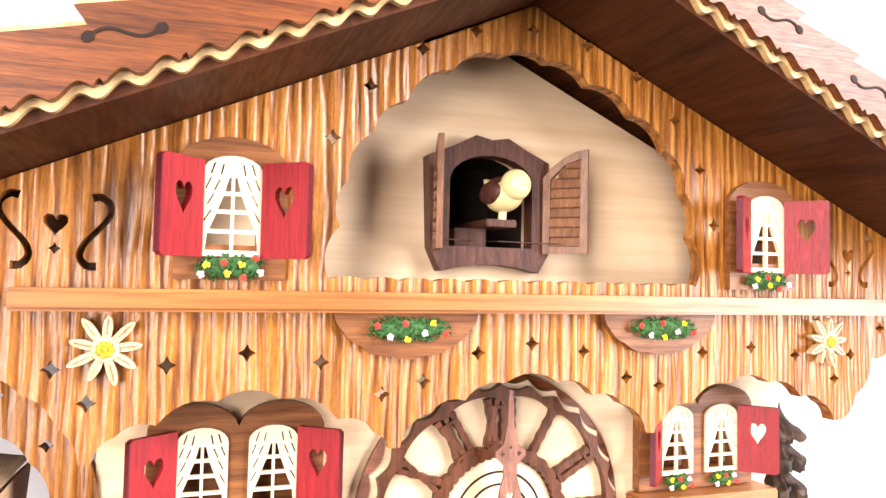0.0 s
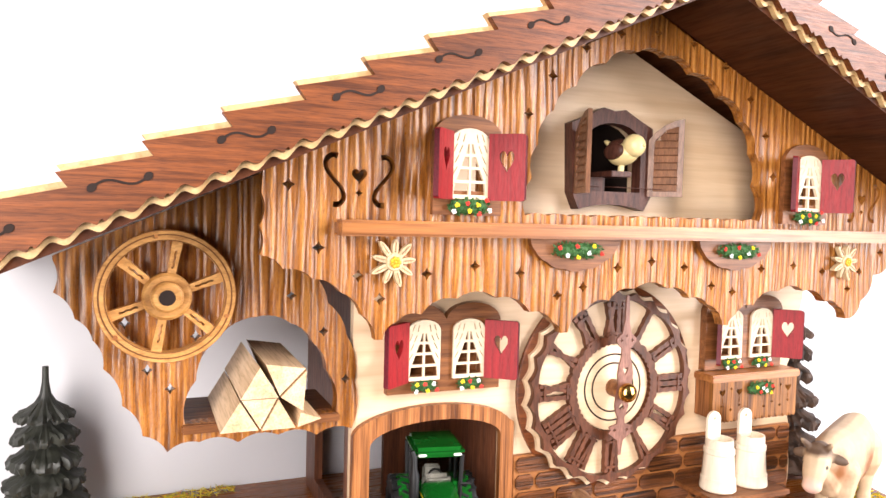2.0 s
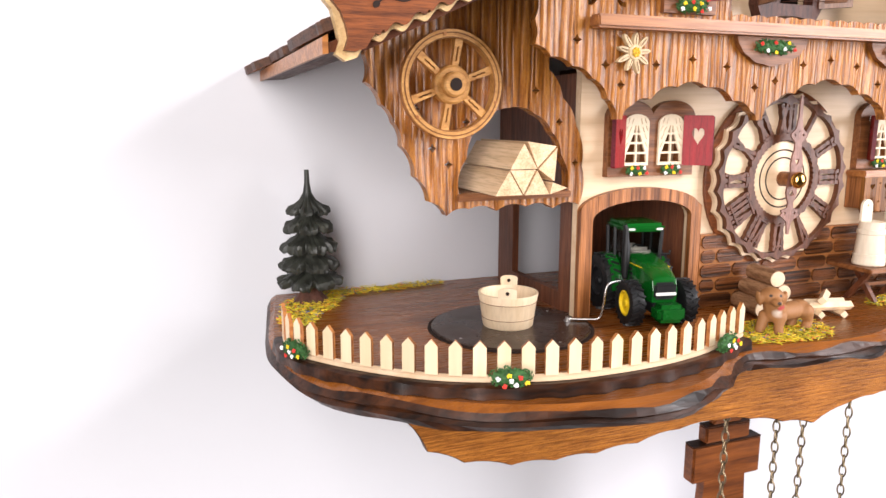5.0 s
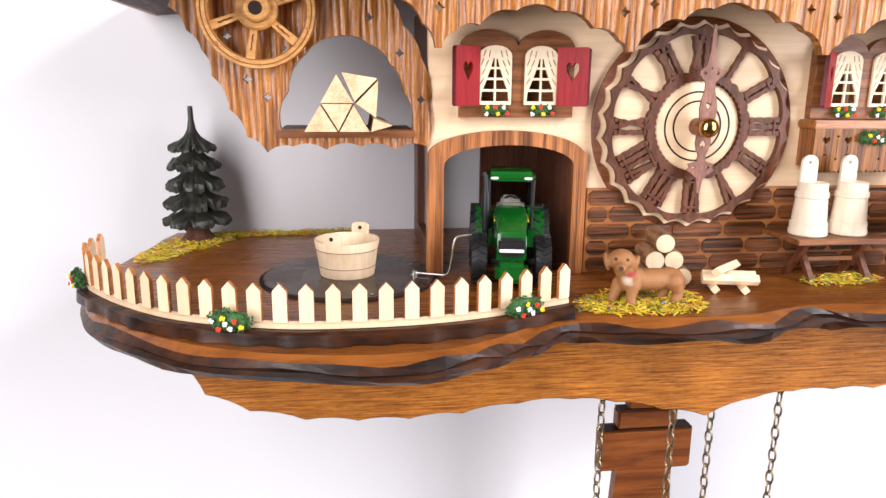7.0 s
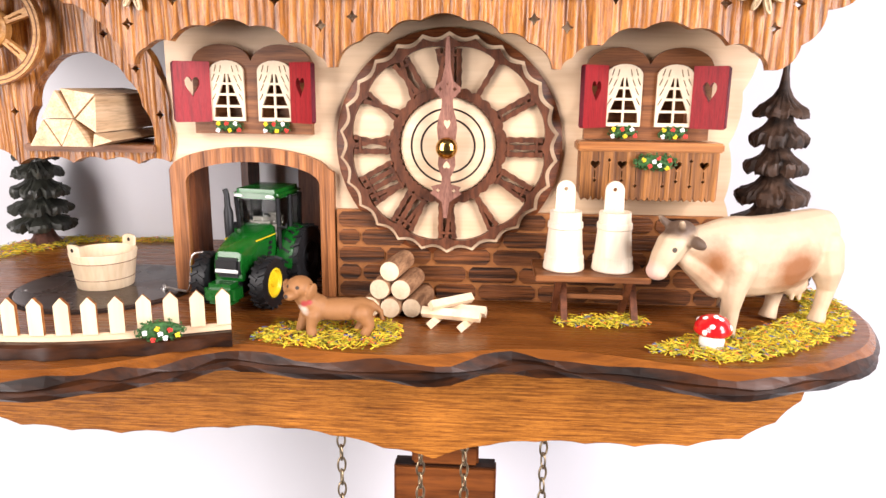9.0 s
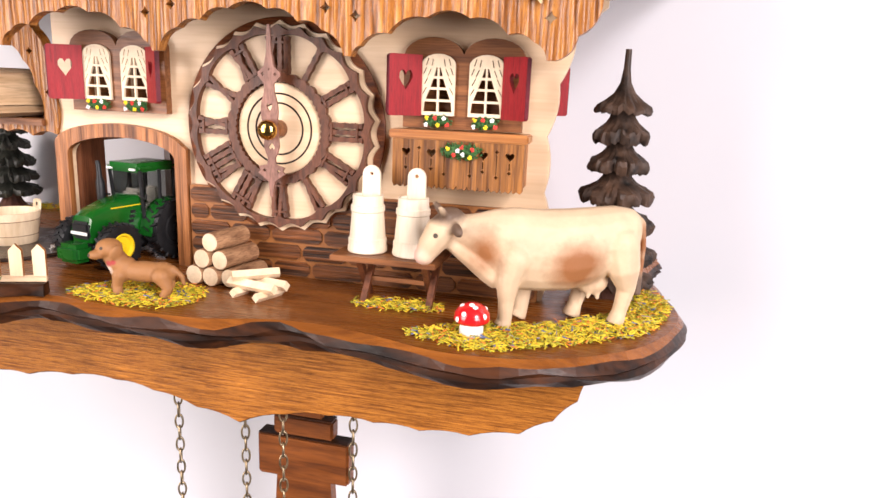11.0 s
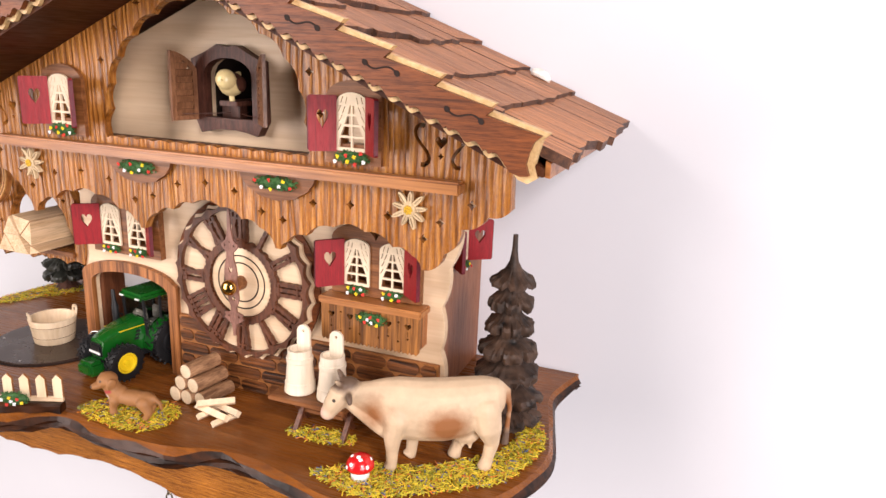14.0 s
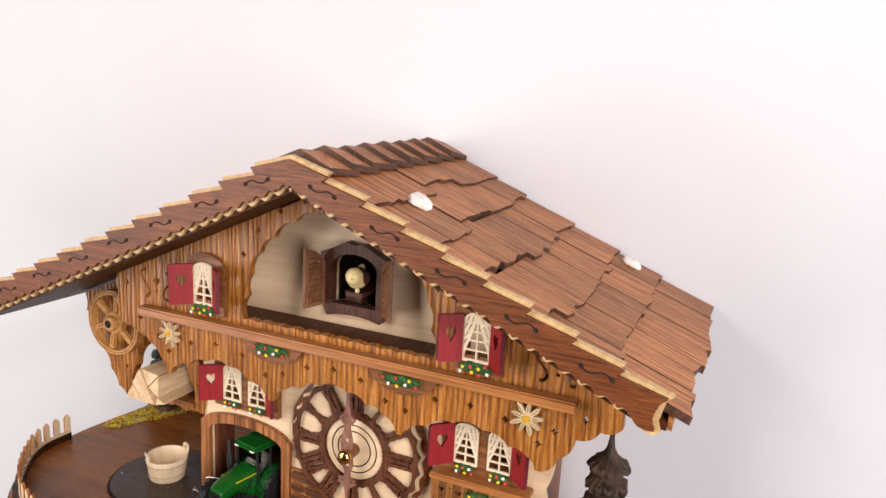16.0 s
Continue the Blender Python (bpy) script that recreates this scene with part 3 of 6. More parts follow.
# ---- roof ----
def build_roof():
    roof = thing("roof", "pitched wooden roof with walnut shingles and carved verge boards", "roof")
    for s, end in ((-1, -0.3235), (1, 0.2290)):
        a, b = AX, end
        bm = board([(a, 0.2890), (b - s * 0.014, roof_z(b - s * 0.014, 0.2890)), (b, roof_z(b, 0.2945)), (b, roof_z(b, 0.2985)), (a, 0.2985)], -0.0865, BACK - 0.0006)
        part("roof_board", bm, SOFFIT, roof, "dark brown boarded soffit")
        c = end + s * 0.0026
        part("eave_batten", board([(end + s * 0.0002, roof_z(end, 0.2942)), (c, roof_z(c, 0.2950)), (c, roof_z(c, 0.3018)), (end + s * 0.0002, roof_z(end, 0.3018))], -0.0841, BACK - 0.0008), BEAM, roof, "thin brown eave batten")
    # verge boards with stepped top and wavy foot
    def verge(s, count, drop, rise, y0, y1, name, mat, label):
        ends = [0.0020 + (0.0249 if s < 0 else 0.0256) * k for k in range(count + 1)]
        reach = ends[-1] = ends[-1] - (0.0030 if drop else 0.0)
        top = [(AX, 0.3115 - drop)]
        for k in range(1, len(ends)):
            x0, x1 = ends[k - 1], ends[k]
            if k > 1:
                q = x0 - 0.0036
                top.append((AX + s * q, (0.3104 if s < 0 else 0.3110) - drop - SLOPE * q))
            top.append((AX + s * x1, (0.3166 if s < 0 else 0.3156) - drop - SLOPE * x1))
        tip = [(AX + s * (reach - 0.0035), 0.3125 - drop - SLOPE * reach), (AX + s * (reach - 0.0055), 0.305 - SLOPE * reach), (AX + s * (reach - 0.0065), 0.300 - SLOPE * reach),
               (AX + s * (reach - 0.0048), 0.2950 - SLOPE * reach), (AX + s * (reach - 0.0090), 0.2905 + rise - SLOPE * (reach - 0.009)), (AX + s * (reach - 0.0135), 0.2900 + rise - SLOPE * (reach - 0.0135))]
        foot = []
        pitch = 0.0196
        x = reach - 0.0175
        m = int(x / 0.0007)
        for i in range(m):
            q = x - i * 0.0007
            u = (q - 0.0080) / pitch % 1
            z = 0.2935 + rise - 0.0014 * math.cos(4 * math.pi * u)
            if drop:
                z += 0.0024 * max(0, 1 - min(u, 1 - u) / 0.06)
            foot.append((AX + s * q, z - SLOPE * q))
        foot.append((AX, 0.2915 + rise))
        part(name, board(top + tip + foot, y0, y1), mat, roof, label)
    for s, count in ((-1, 13), (1, 9)):
        verge(s, count, 0.0, -0.0022, -0.0890, -0.0842, "verge_backing", EDGE, "pale natural wood verge backing with wavy edge")
        verge(s, count, 0.0024, 0.0, -0.0925, -0.0891, "verge_board", FASCIA, "mahogany-stained verge board with stepped top")
        # dark flat ribbons on the face for the shade inside cut scroll slots
        for k in range(8 if s < 0 else 5):
            c = (0.0220 + 0.0392 * k) if s < 0 else (0.0250 + 0.0420 * k)
            z = 0.3035 - SLOPE * c
            pts = []
            for t in np.linspace(-1, 1, 41):
                pts.append((AX + s * (c + 0.0094 * t), z - (SLOPE + 0.06) * 0.0094 * t + 0.0027 * math.sin(2.6 * t) * (1.0)))
            wid = [max(0.0008, 0.0026 * math.sqrt(max(0.0, 1 - ((abs(t) - 0.88) / 0.125) ** 2))) for t in np.linspace(-1, 1, 41)]
            part("scroll_slot", board(strip(pts, wid), -0.09285, -0.0924), HOLLOW_SHADE, roof)
    part("ridge_board", board([(AX - 0.003, 0.2985), (AX + 0.003, 0.2985), (AX, 0.3035)], -0.0830, BACK - 0.002), SOFFIT, roof)
    return roof


ROOF = build_roof()


# ---- roof covering ----
SCORCH = wood("scorched_shingle_edge", (0.0420, 0.0156, 0.0072), (0.1200, 0.0456, 0.0192), "y", 400, 0.2, 0.55, 0.4, 0.0005, 0.0)


def shingle_mesh(length, width, r):
    bm = bmesh.new()
    low = [(-0.5, r.uniform(-0.0010, 0.0022)), (-0.2, r.uniform(-0.0010, 0.0026)), (-0.14, r.uniform(0.0, 0.0034)), (0.2, r.uniform(-0.0010, 0.0026)), (0.5, r.uniform(-0.0010, 0.0022))]
    pts = low + [(0.5, length), (-0.5, length)]
    a = [bm.verts.new((q, p * width, 0.0)) for p, q in pts]
    b = [bm.verts.new((q + (0.0006 if q < 0.02 else 0), p * width * 0.985, 0.0050)) for p, q in pts]
    n = len(pts)
    bm.faces.new(a)
    bm.faces.new(b)
    for i in range(n):
        bm.faces.new((a[i], a[(i + 1) % n], b[(i + 1) % n], b[i]))
    me = mesh_of(bm, "shingle")
    me.materials.append(SHINGLE)
    me.materials.append(SCORCH)
    for f in me.polygons:
        f.material_index = int(abs(f.normal.z) < 0.5)
    return me


def build_shingles():
    r = random.Random(5)
    tilt = math.atan(SLOPE)
    for s, first, count in ((1, 0.0480, 6), (-1, 0.0575, 8)):
        for k in range(count):
            low = first + 0.0382 * k
            y = -0.0832 + r.uniform(0.022, 0.05)
            cuts = [-0.0832]
            while y < BACK - 0.03:
                cuts.append(y)
                y += r.uniform(0.034, 0.056)
            cuts.append(BACK - 0.0010)
            for a, b in zip(cuts, cuts[1:]):
                x = low + r.uniform(-0.0060, 0.0060) + (0.03 * (a + b) / 2 if k == count - 1 else 0)
                length = min(0.050, x / math.cos(tilt) + 0.003)
                ob = new("shingle", shingle_mesh(length, b - a - 0.0006, r))
                ob.parent = ROOF
                # local x runs up the slope from the lower edge
                turn = Matrix.Rotation(math.pi if s > 0 else 0, 4, "Z") @ Matrix.Rotation(-(tilt - 0.062), 4, "Y")
                ob.matrix_basis = Matrix.Translation((AX + s * x, (a + b) / 2, 0.3032 - SLOPE * x)) @ turn
    # ridge caps
    bm = board([(-0.0180, -0.0076), (0.0, 0.0), (0.0225, -0.0095), (0.0225, -0.0055), (0.0, 0.0042), (-0.0180, -0.0036)], -0.018, 0.018)
    cap = mesh_of(bm, "ridge_cap")
    cap.materials.append(SHINGLE)
    cap.materials.append(SCORCH)
    for f in cap.polygons:
        f.material_index = int(abs(f.normal.z) < 0.5)
    for k in range(8):
        ob = new("ridge_cap", cap)
        ob.parent = ROOF
        ob.matrix_basis = pose(AX, -0.062 + 0.0262 * k, 0.3085, -8 + r.uniform(-2, 2), 0, r.uniform(-2, 2))


build_shingles()


def build_stone(x, y, size, seed):
    r = random.Random(seed)
    bm = bmesh.new()
    bmesh.ops.create_icosphere(bm, subdivisions=2, radius=1)
    for v in bm.verts:
        v.co *= r.uniform(0.86, 1.1)
        v.co.x, v.co.y, v.co.z = v.co.x * size, v.co.y * size * 1.05, max(v.co.z, -0.35) * size * 0.62
    top = 0.3055 - SLOPE * abs(x - AX)
    ob = part("roof_stone", bm, STONE, None, at=pose(x, y, top + size * 0.30, 0, math.degrees(math.atan(SLOPE)) * (1 if x > 0 else -1), 20 * seed))
    tagged(ob, "small rough white stone lying on the shingles", "stone", "stones on the roof")


build_stone(0.0563, -0.0279, 0.0090, 1)
build_stone(0.1737, 0.1180, 0.0085, 2)
build_stone(-0.2123, 0.0445, 0.0095, 3)


# ---- gable dressings ----
def build_beam():
    ob = part("beam", block(-0.1742, 0.1752, -0.0475, -0.0377, 0.1694, 0.1764, 0.0012), BEAM)
    tagged(ob, "honey-stained horizontal wooden beam across the ribbed gable", "beam")


build_beam()


def flower_bed(name, centre, wide, deep, high, blooms, seed, label):
    """A cushion of small leaves with painted flowers."""
    r = random.Random(seed)
    bed = thing(name, label, "flowers", "flower bunches")
    bm = bmesh.new()
    for k in range(int(26 + wide * high * 900000)):
        x, z = r.uniform(-1, 1), r.uniform(-1, 1)
        if x * x + z * z > 1.15:
            continue
        p = Vector((centre[0] + x * wide / 2, centre[1] - deep * (1 - 0.6 * (x * x + z * z)) * r.uniform(0.3, 1), centre[2] + z * high / 2))
        a = Vector((r.uniform(-1, 1), r.uniform(-1, 0.3), r.uniform(-1, 1))).normalized() * 0.0011
        b = a.cross(Vector((r.uniform(-1, 1), r.uniform(-1, 1), r.uniform(-1, 1)))).normalized() * 0.0006
        c = a.cross(b).normalized() * 0.0003
        vs = [bm.verts.new(p + d) for d in (a, b + c, -a, -b + c, c * 2)]
        for f in ((0, 1, 4), (1, 2, 4), (2, 3, 4), (3, 0, 4), (0, 3, 2, 1)):
            bm.faces.new([vs[i] for i in f])
    ball(bm, Vector(centre) + Vector((0, -deep * 0.25, 0)), (wide * 0.45, deep * 0.5, high * 0.4), None, 10, 6)
    part("leaves", bm, LEAF, bed)
    for x, z, col in blooms:
        bm = bmesh.new()
        c = Vector((centre[0] + x * wide / 2, centre[1] - deep * 0.95, centre[2] + z * high / 2))
        for k in range(5):
            q = 2 * math.pi * k / 5 + r.random()
            ball(bm, c + 0.00074 * Vector((math.cos(q), 0.3 * math.sin(3 * q), math.sin(q))), (0.00058, 0.00045, 0.00058), None, 6, 4)
        ball(bm, c - Vector((0, 0.0003, 0)), (0.0005, 0.0005, 0.0005), None, 6, 4)
        part("blossom", bm, {"r": PETAL_RED, "y": PETAL_YELLOW, "w": PETAL_WHITE}[col], bed, {"r": "red blossom", "y": "yellow blossom", "w": "white blossom"}[col])
    return bed


def build_tray(cx, seed):
    top = 0.1692
    low = lobes([(cx - 0.0265, top), (cx - 0.0235, 0.1630), (cx - 0.0170, 0.1578), (cx - 0.0060, 0.1540), (cx + 0.0060, 0.1540), (cx + 0.0170, 0.1578), (cx + 0.0235, 0.1630), (cx + 0.0265, top)], -0.10)
    ob = part("tray_board", board(low, -0.0410, -0.0377), BROWN_X)
    tagged(ob, "half-round brown board with scalloped edge under the beam", "ornament", "half-round boards")
    flower_bed("flower_bunch", (cx, -0.0412, 0.1637), 0.031, 0.0045, 0.0085,
               [(-0.8, 0.3, "r"), (-0.5, -0.6, "w"), (-0.15, 0.5, "r"), (-0.1, -0.8, "y"), (0.3, -0.3, "w"), (0.5, 0.5, "y"), (0.8, -0.4, "r")], seed,
               "green leaves with red, yellow and white flowers on a brown board")


build_tray(-0.0503, 1)
build_tray(0.0558, 2)


PETAL = wood("tan_petal_wood", (0.60, 0.44, 0.25), (0.74, 0.58, 0.36), "z", 300, 0.2, 0.5, 0.1, 0.0002, 0.0)
# Brown for the petals' midline slits, their shade given as colour.
SLIT_SHADE = plain("petal_slit_brown", (0.20, 0.11, 0.05), 0.6)
YELLOW_DARK = plain("mustard_paint", (0.58, 0.34, 0.02), 0.5, 0, 0.4, 900)


def build_edelweiss(cx, cz):
    flower = thing("edelweiss", "pale wooden edelweiss flower with yellow centre", "flower ornament", "edelweiss ornaments")
    for k in range(9):
        a = 2 * math.pi * (k + 0.15) / 9
        long = 0.0116 if k % 2 else 0.0104
        pts = [(long * u, w) for u, w in ((0.12, 0.0011), (0.35, 0.00125), (0.62, 0.0014), (0.84, 0.0011), (0.95, 0.0006), (1.0, 0.0002))]
        def turned(p):
            return (cx + p[0] * math.cos(a) - p[1] * math.sin(a), cz + p[0] * math.sin(a) + p[1] * math.cos(a))
        loop = [(x, -w) for x, w in pts] + [(x, w) for x, w in pts[::-1]]
        petal = part("petal", board([turned(p) for p in loop], -0.0416 - 0.0003 * (k % 3), -0.0390), PETAL, flower)
        # Flat strip on the petal in place of a dark slit.
        part("petal_vein", board([turned(p) for p in strip([(long * 0.42, 0.0), (long * 0.65, 0.0001), (long * 0.88, 0.0)], 0.0002)], -0.0426, -0.0421), SLIT_SHADE, petal, "thin brown strip for the shade of a slit")
    part("petal_disc", lathe([(0.0040, 0.0), (0.0040, 0.0042), (0.0036, 0.0046)], 24, put=facing(cx, -0.0382, cz)), PETAL, flower, soft=40)
    bm = bmesh.new()
    for k in range(8):
        q = 0.0018 if k < 7 else 0
        ball(bm, (cx + q * math.cos(2 * math.pi * k / 7), -0.0432, cz + q * math.sin(2 * math.pi * k / 7)), (0.0010, 0.0007, 0.0010), None, 8, 6)
    part("flower_centre", bm, YELLOW_DARK, flower, "yellow flower centre", soft=60)
    part("stalk", lathe([(0.003, 0), (0.003, 0.003)], 10, put=facing(cx, -0.0377, cz)), MAPLE, flower)


build_edelweiss(-0.1472, 0.1577)
build_edelweiss(0.1437, 0.1575)


# ---- windows ----
def curtain(cx, z0, z1, half, y0, y1):
    """A pale fretted sash: curtains drawn aside over glazing bars."""
    h = z1 - z0
    arch = [(cx - half, z0), (cx + half, z0), (cx + half, z1 - 0.18 * h)] + [(cx + half * math.cos(a), z1 - 0.18 * h + 0.18 * h * math.sin(a)) for a in np.linspace(0.25, math.pi - 0.25, 9)] + [(cx - half, z1 - 0.18 * h)]
    holes = []
    rows = [(0.06, 0.225, 0.86, 0.80), (0.265, 0.42, 0.74, 0.52), (0.46, 0.60, 0.48, 0.30), (0.64, 0.78, 0.26, 0.13)]
    for lo, hi, a, b in rows:
        for s in (-1, 1):
            holes.append([(cx + s * half * 0.055, z0 + lo * h), (cx + s * half * a, z0 + lo * h), (cx + s * half * b, z0 + hi * h), (cx + s * half * 0.055, z0 + hi * h)])
    for x, z, lean in ((0.80, 0.40, 0.22), (0.72, 0.56, 0.20), (0.80, 0.72, 0.16), (0.52, 0.70, 0.17), (0.36, 0.86, 0.08), (0.66, 0.87, 0.12)):
        for s in (-1, 1):
            p, q = (cx + s * half * (x + lean / 2), z0 + (z - 0.055) * h), (cx + s * half * (x - lean / 2), z0 + (z + 0.055) * h)
            holes.append(strip([p, q], 0.00055))
    return board(arch, y0, y1, holes)


def shutter(window, hinge, outer, z0, z1):
    """A red shutter with a heart, from its hinge to its free edge (x, y)."""
    d = Vector((outer[0] - hinge[0], outer[1] - hinge[1]))
    w = d.length
    m = Matrix.Translation((hinge[0], hinge[1], z0)) @ Matrix.Rotation(math.atan2(d.y, d.x), 4, "Z")
    h, c = z1 - z0, 0.0011
    outline = [(0, 0), (w - c, 0), (w - 0.3 * c, 0.3 * c), (w, c), (w, h - c), (w - 0.3 * c, h - 0.3 * c), (w - c, h), (0, h)]
    hole = heart(w * 0.5, h * 0.58, w * 0.42, h * 0.34)
    leaf = part("shutter", board(outline, -0.0013, 0.0013, [hole]), RED, window, "red painted shutter with a heart cut-out", at=m)
    edge = [(w, c * 0.6), (w + 0.0005, c), (w + 0.0005, h - c), (w, h - c * 0.6)]
    part("shutter_edge", board(edge, -0.0012, 0.0012), RED_EDGE, leaf)
    return leaf


def build_single(cx, left, right, seed):
    win = thing("gable_window", "small arched gable window with red shutters and flowers", "window", "gable windows")
    outline = [(cx - 0.0176, 0.1797), (cx + 0.0176, 0.1797), (cx + 0.0176, 0.2165)] + [(cx + 0.0176 * math.cos(a), 0.2165 + 0.0100 * math.sin(a)) for a in np.linspace(0.12, math.pi - 0.12, 15)] + [(cx - 0.0176, 0.2165)]
    hole = [(cx - 0.0082, 0.191), (cx + 0.0082, 0.191), (cx + 0.0082, 0.2150), (cx - 0.0082, 0.2150)]
    part("window_frame", board(outline, -0.0408, -0.0377, [hole]), BROWN_X, win, "brown arched window board")
    part("sash", curtain(cx, 0.1872, 0.2200, 0.0096, -0.0428, -0.0410), CURTAIN, win, "pale fretted curtain sash")
    shutter(win, (cx - 0.0098, -0.0426), left, 0.1868, 0.2180)
    shutter(win, (cx + 0.0098, -0.0426), right, 0.1868, 0.2180)
    flower_bed("window_flowers", (cx, -0.0412, 0.1838), 0.0215, 0.005, 0.0085,
               [(-0.7, 0.1, "y"), (-0.85, -0.6, "w"), (-0.2, 0.3, "r"), (-0.1, -0.5, "y"), (0.3, 0.2, "y"), (0.7, 0.7, "r"), (0.85, -0.4, "w"), (0.35, -0.8, "r")], seed,
               "bunch of red, yellow and white flowers under a gable window")


build_single(-0.1113, (-0.1331, -0.0545), (-0.0882, -0.0538), 11)
build_single(0.1078, (0.0852, -0.0520), (0.1291, -0.0550), 12)


def build_double(cx, left, right, seed):
    win = thing("house_window", "double arched window with red heart shutters on the pale wall", "window", "house windows")
    half = 0.0320
    top = []
    for c in (cx + half / 2, cx - half / 2):
        top += [(c + half / 2 * math.cos(a), 0.1238 + 0.0098 * math.sin(a)) for a in np.linspace(0.15, math.pi - 0.15, 11)]
    outline = [(cx - half, 0.0868), (cx + half, 0.0868), (cx + half, 0.1240)] + top + [(cx - half, 0.1240)]
    holes = [[(c - 0.0080, 0.0955), (c + 0.0080, 0.0955), (c + 0.0080, 0.1205), (c - 0.0080, 0.1205)] for c in (cx - 0.0128, cx + 0.0128)]
    part("window_frame", board(outline, -0.0035, 0.0018, holes), BROWN_X, win, "brown double-arched window board")
    for c in (cx - 0.0128, cx + 0.0128):
        part("backing", block(c - 0.0122, c + 0.0122, 0.0083, 0.0103, 0.0900, 0.1260), BROWN_X, win, "brown board behind the sash")
        part("sash", curtain(c, 0.0937, 0.1252, 0.0091, -0.0052, -0.0037), CURTAIN, win, "pale fretted curtain sash")
        flower_bed("window_flowers", (c + 0.0005, -0.0038, 0.0908), 0.0148, 0.0048, 0.0065,
                   [(-0.7, 0.5, "y"), (-0.75, -0.6, "w"), (-0.1, 0.5, "r"), (0.1, -0.6, "y"), (0.55, 0.5, "w"), (0.8, -0.5, "r")], seed + int(c > cx), "bunch of bright flowers under a house window")
    shutter(win, (cx - 0.0222, -0.0050), left, 0.0932, 0.1244)
    shutter(win, (cx + 0.0222, -0.0050), right, 0.0932, 0.1244)


build_double(-0.1043, (-0.1413, -0.0166), (-0.0682, -0.0162), 21)
build_double(0.1042, (0.0685, -0.0185), (0.1400, -0.0166), 31)


def build_side_window():
    win = thing("side_window", "side window with red shutters standing open", "window", "house windows")
    m = Matrix.Translation((0.131, 0.078, 0)) @ Matrix.Rotation(math.radians(90), 4, "Z")
    ob = part("window_frame", board([(-0.020, 0.090), (0.020, 0.090), (0.020, 0.124), (0.012, 0.131), (-0.012, 0.131), (-0.020, 0.124)], -0.0034, -0.0002), BROWN, win, "brown window board", at=m)
    part("sash", curtain(0, 0.0945, 0.1255, 0.0094, -0.0050, -0.0036), CURTAIN, win, "pale fretted curtain sash", at=m)
    shutter(win, (0.134, 0.066), (0.1453, 0.0520), 0.0930, 0.1240)
    shutter(win, (0.134, 0.089), (0.1500, 0.1010), 0.0930, 0.1240)
    bed = flower_bed("window_flowers", (0, 0, 0.0915), 0.0225, 0.0060, 0.0065, [(-0.7, 0.5, "r"), (-0.3, -0.3, "w"), (0.2, 0.5, "y"), (0.6, -0.4, "r")], 41, "bunch of bright flowers under the side window")
    bed.matrix_basis = Matrix.Translation((0.1345, 0.078, 0)) @ Matrix.Rotation(math.radians(90), 4, "Z")


build_side_window()


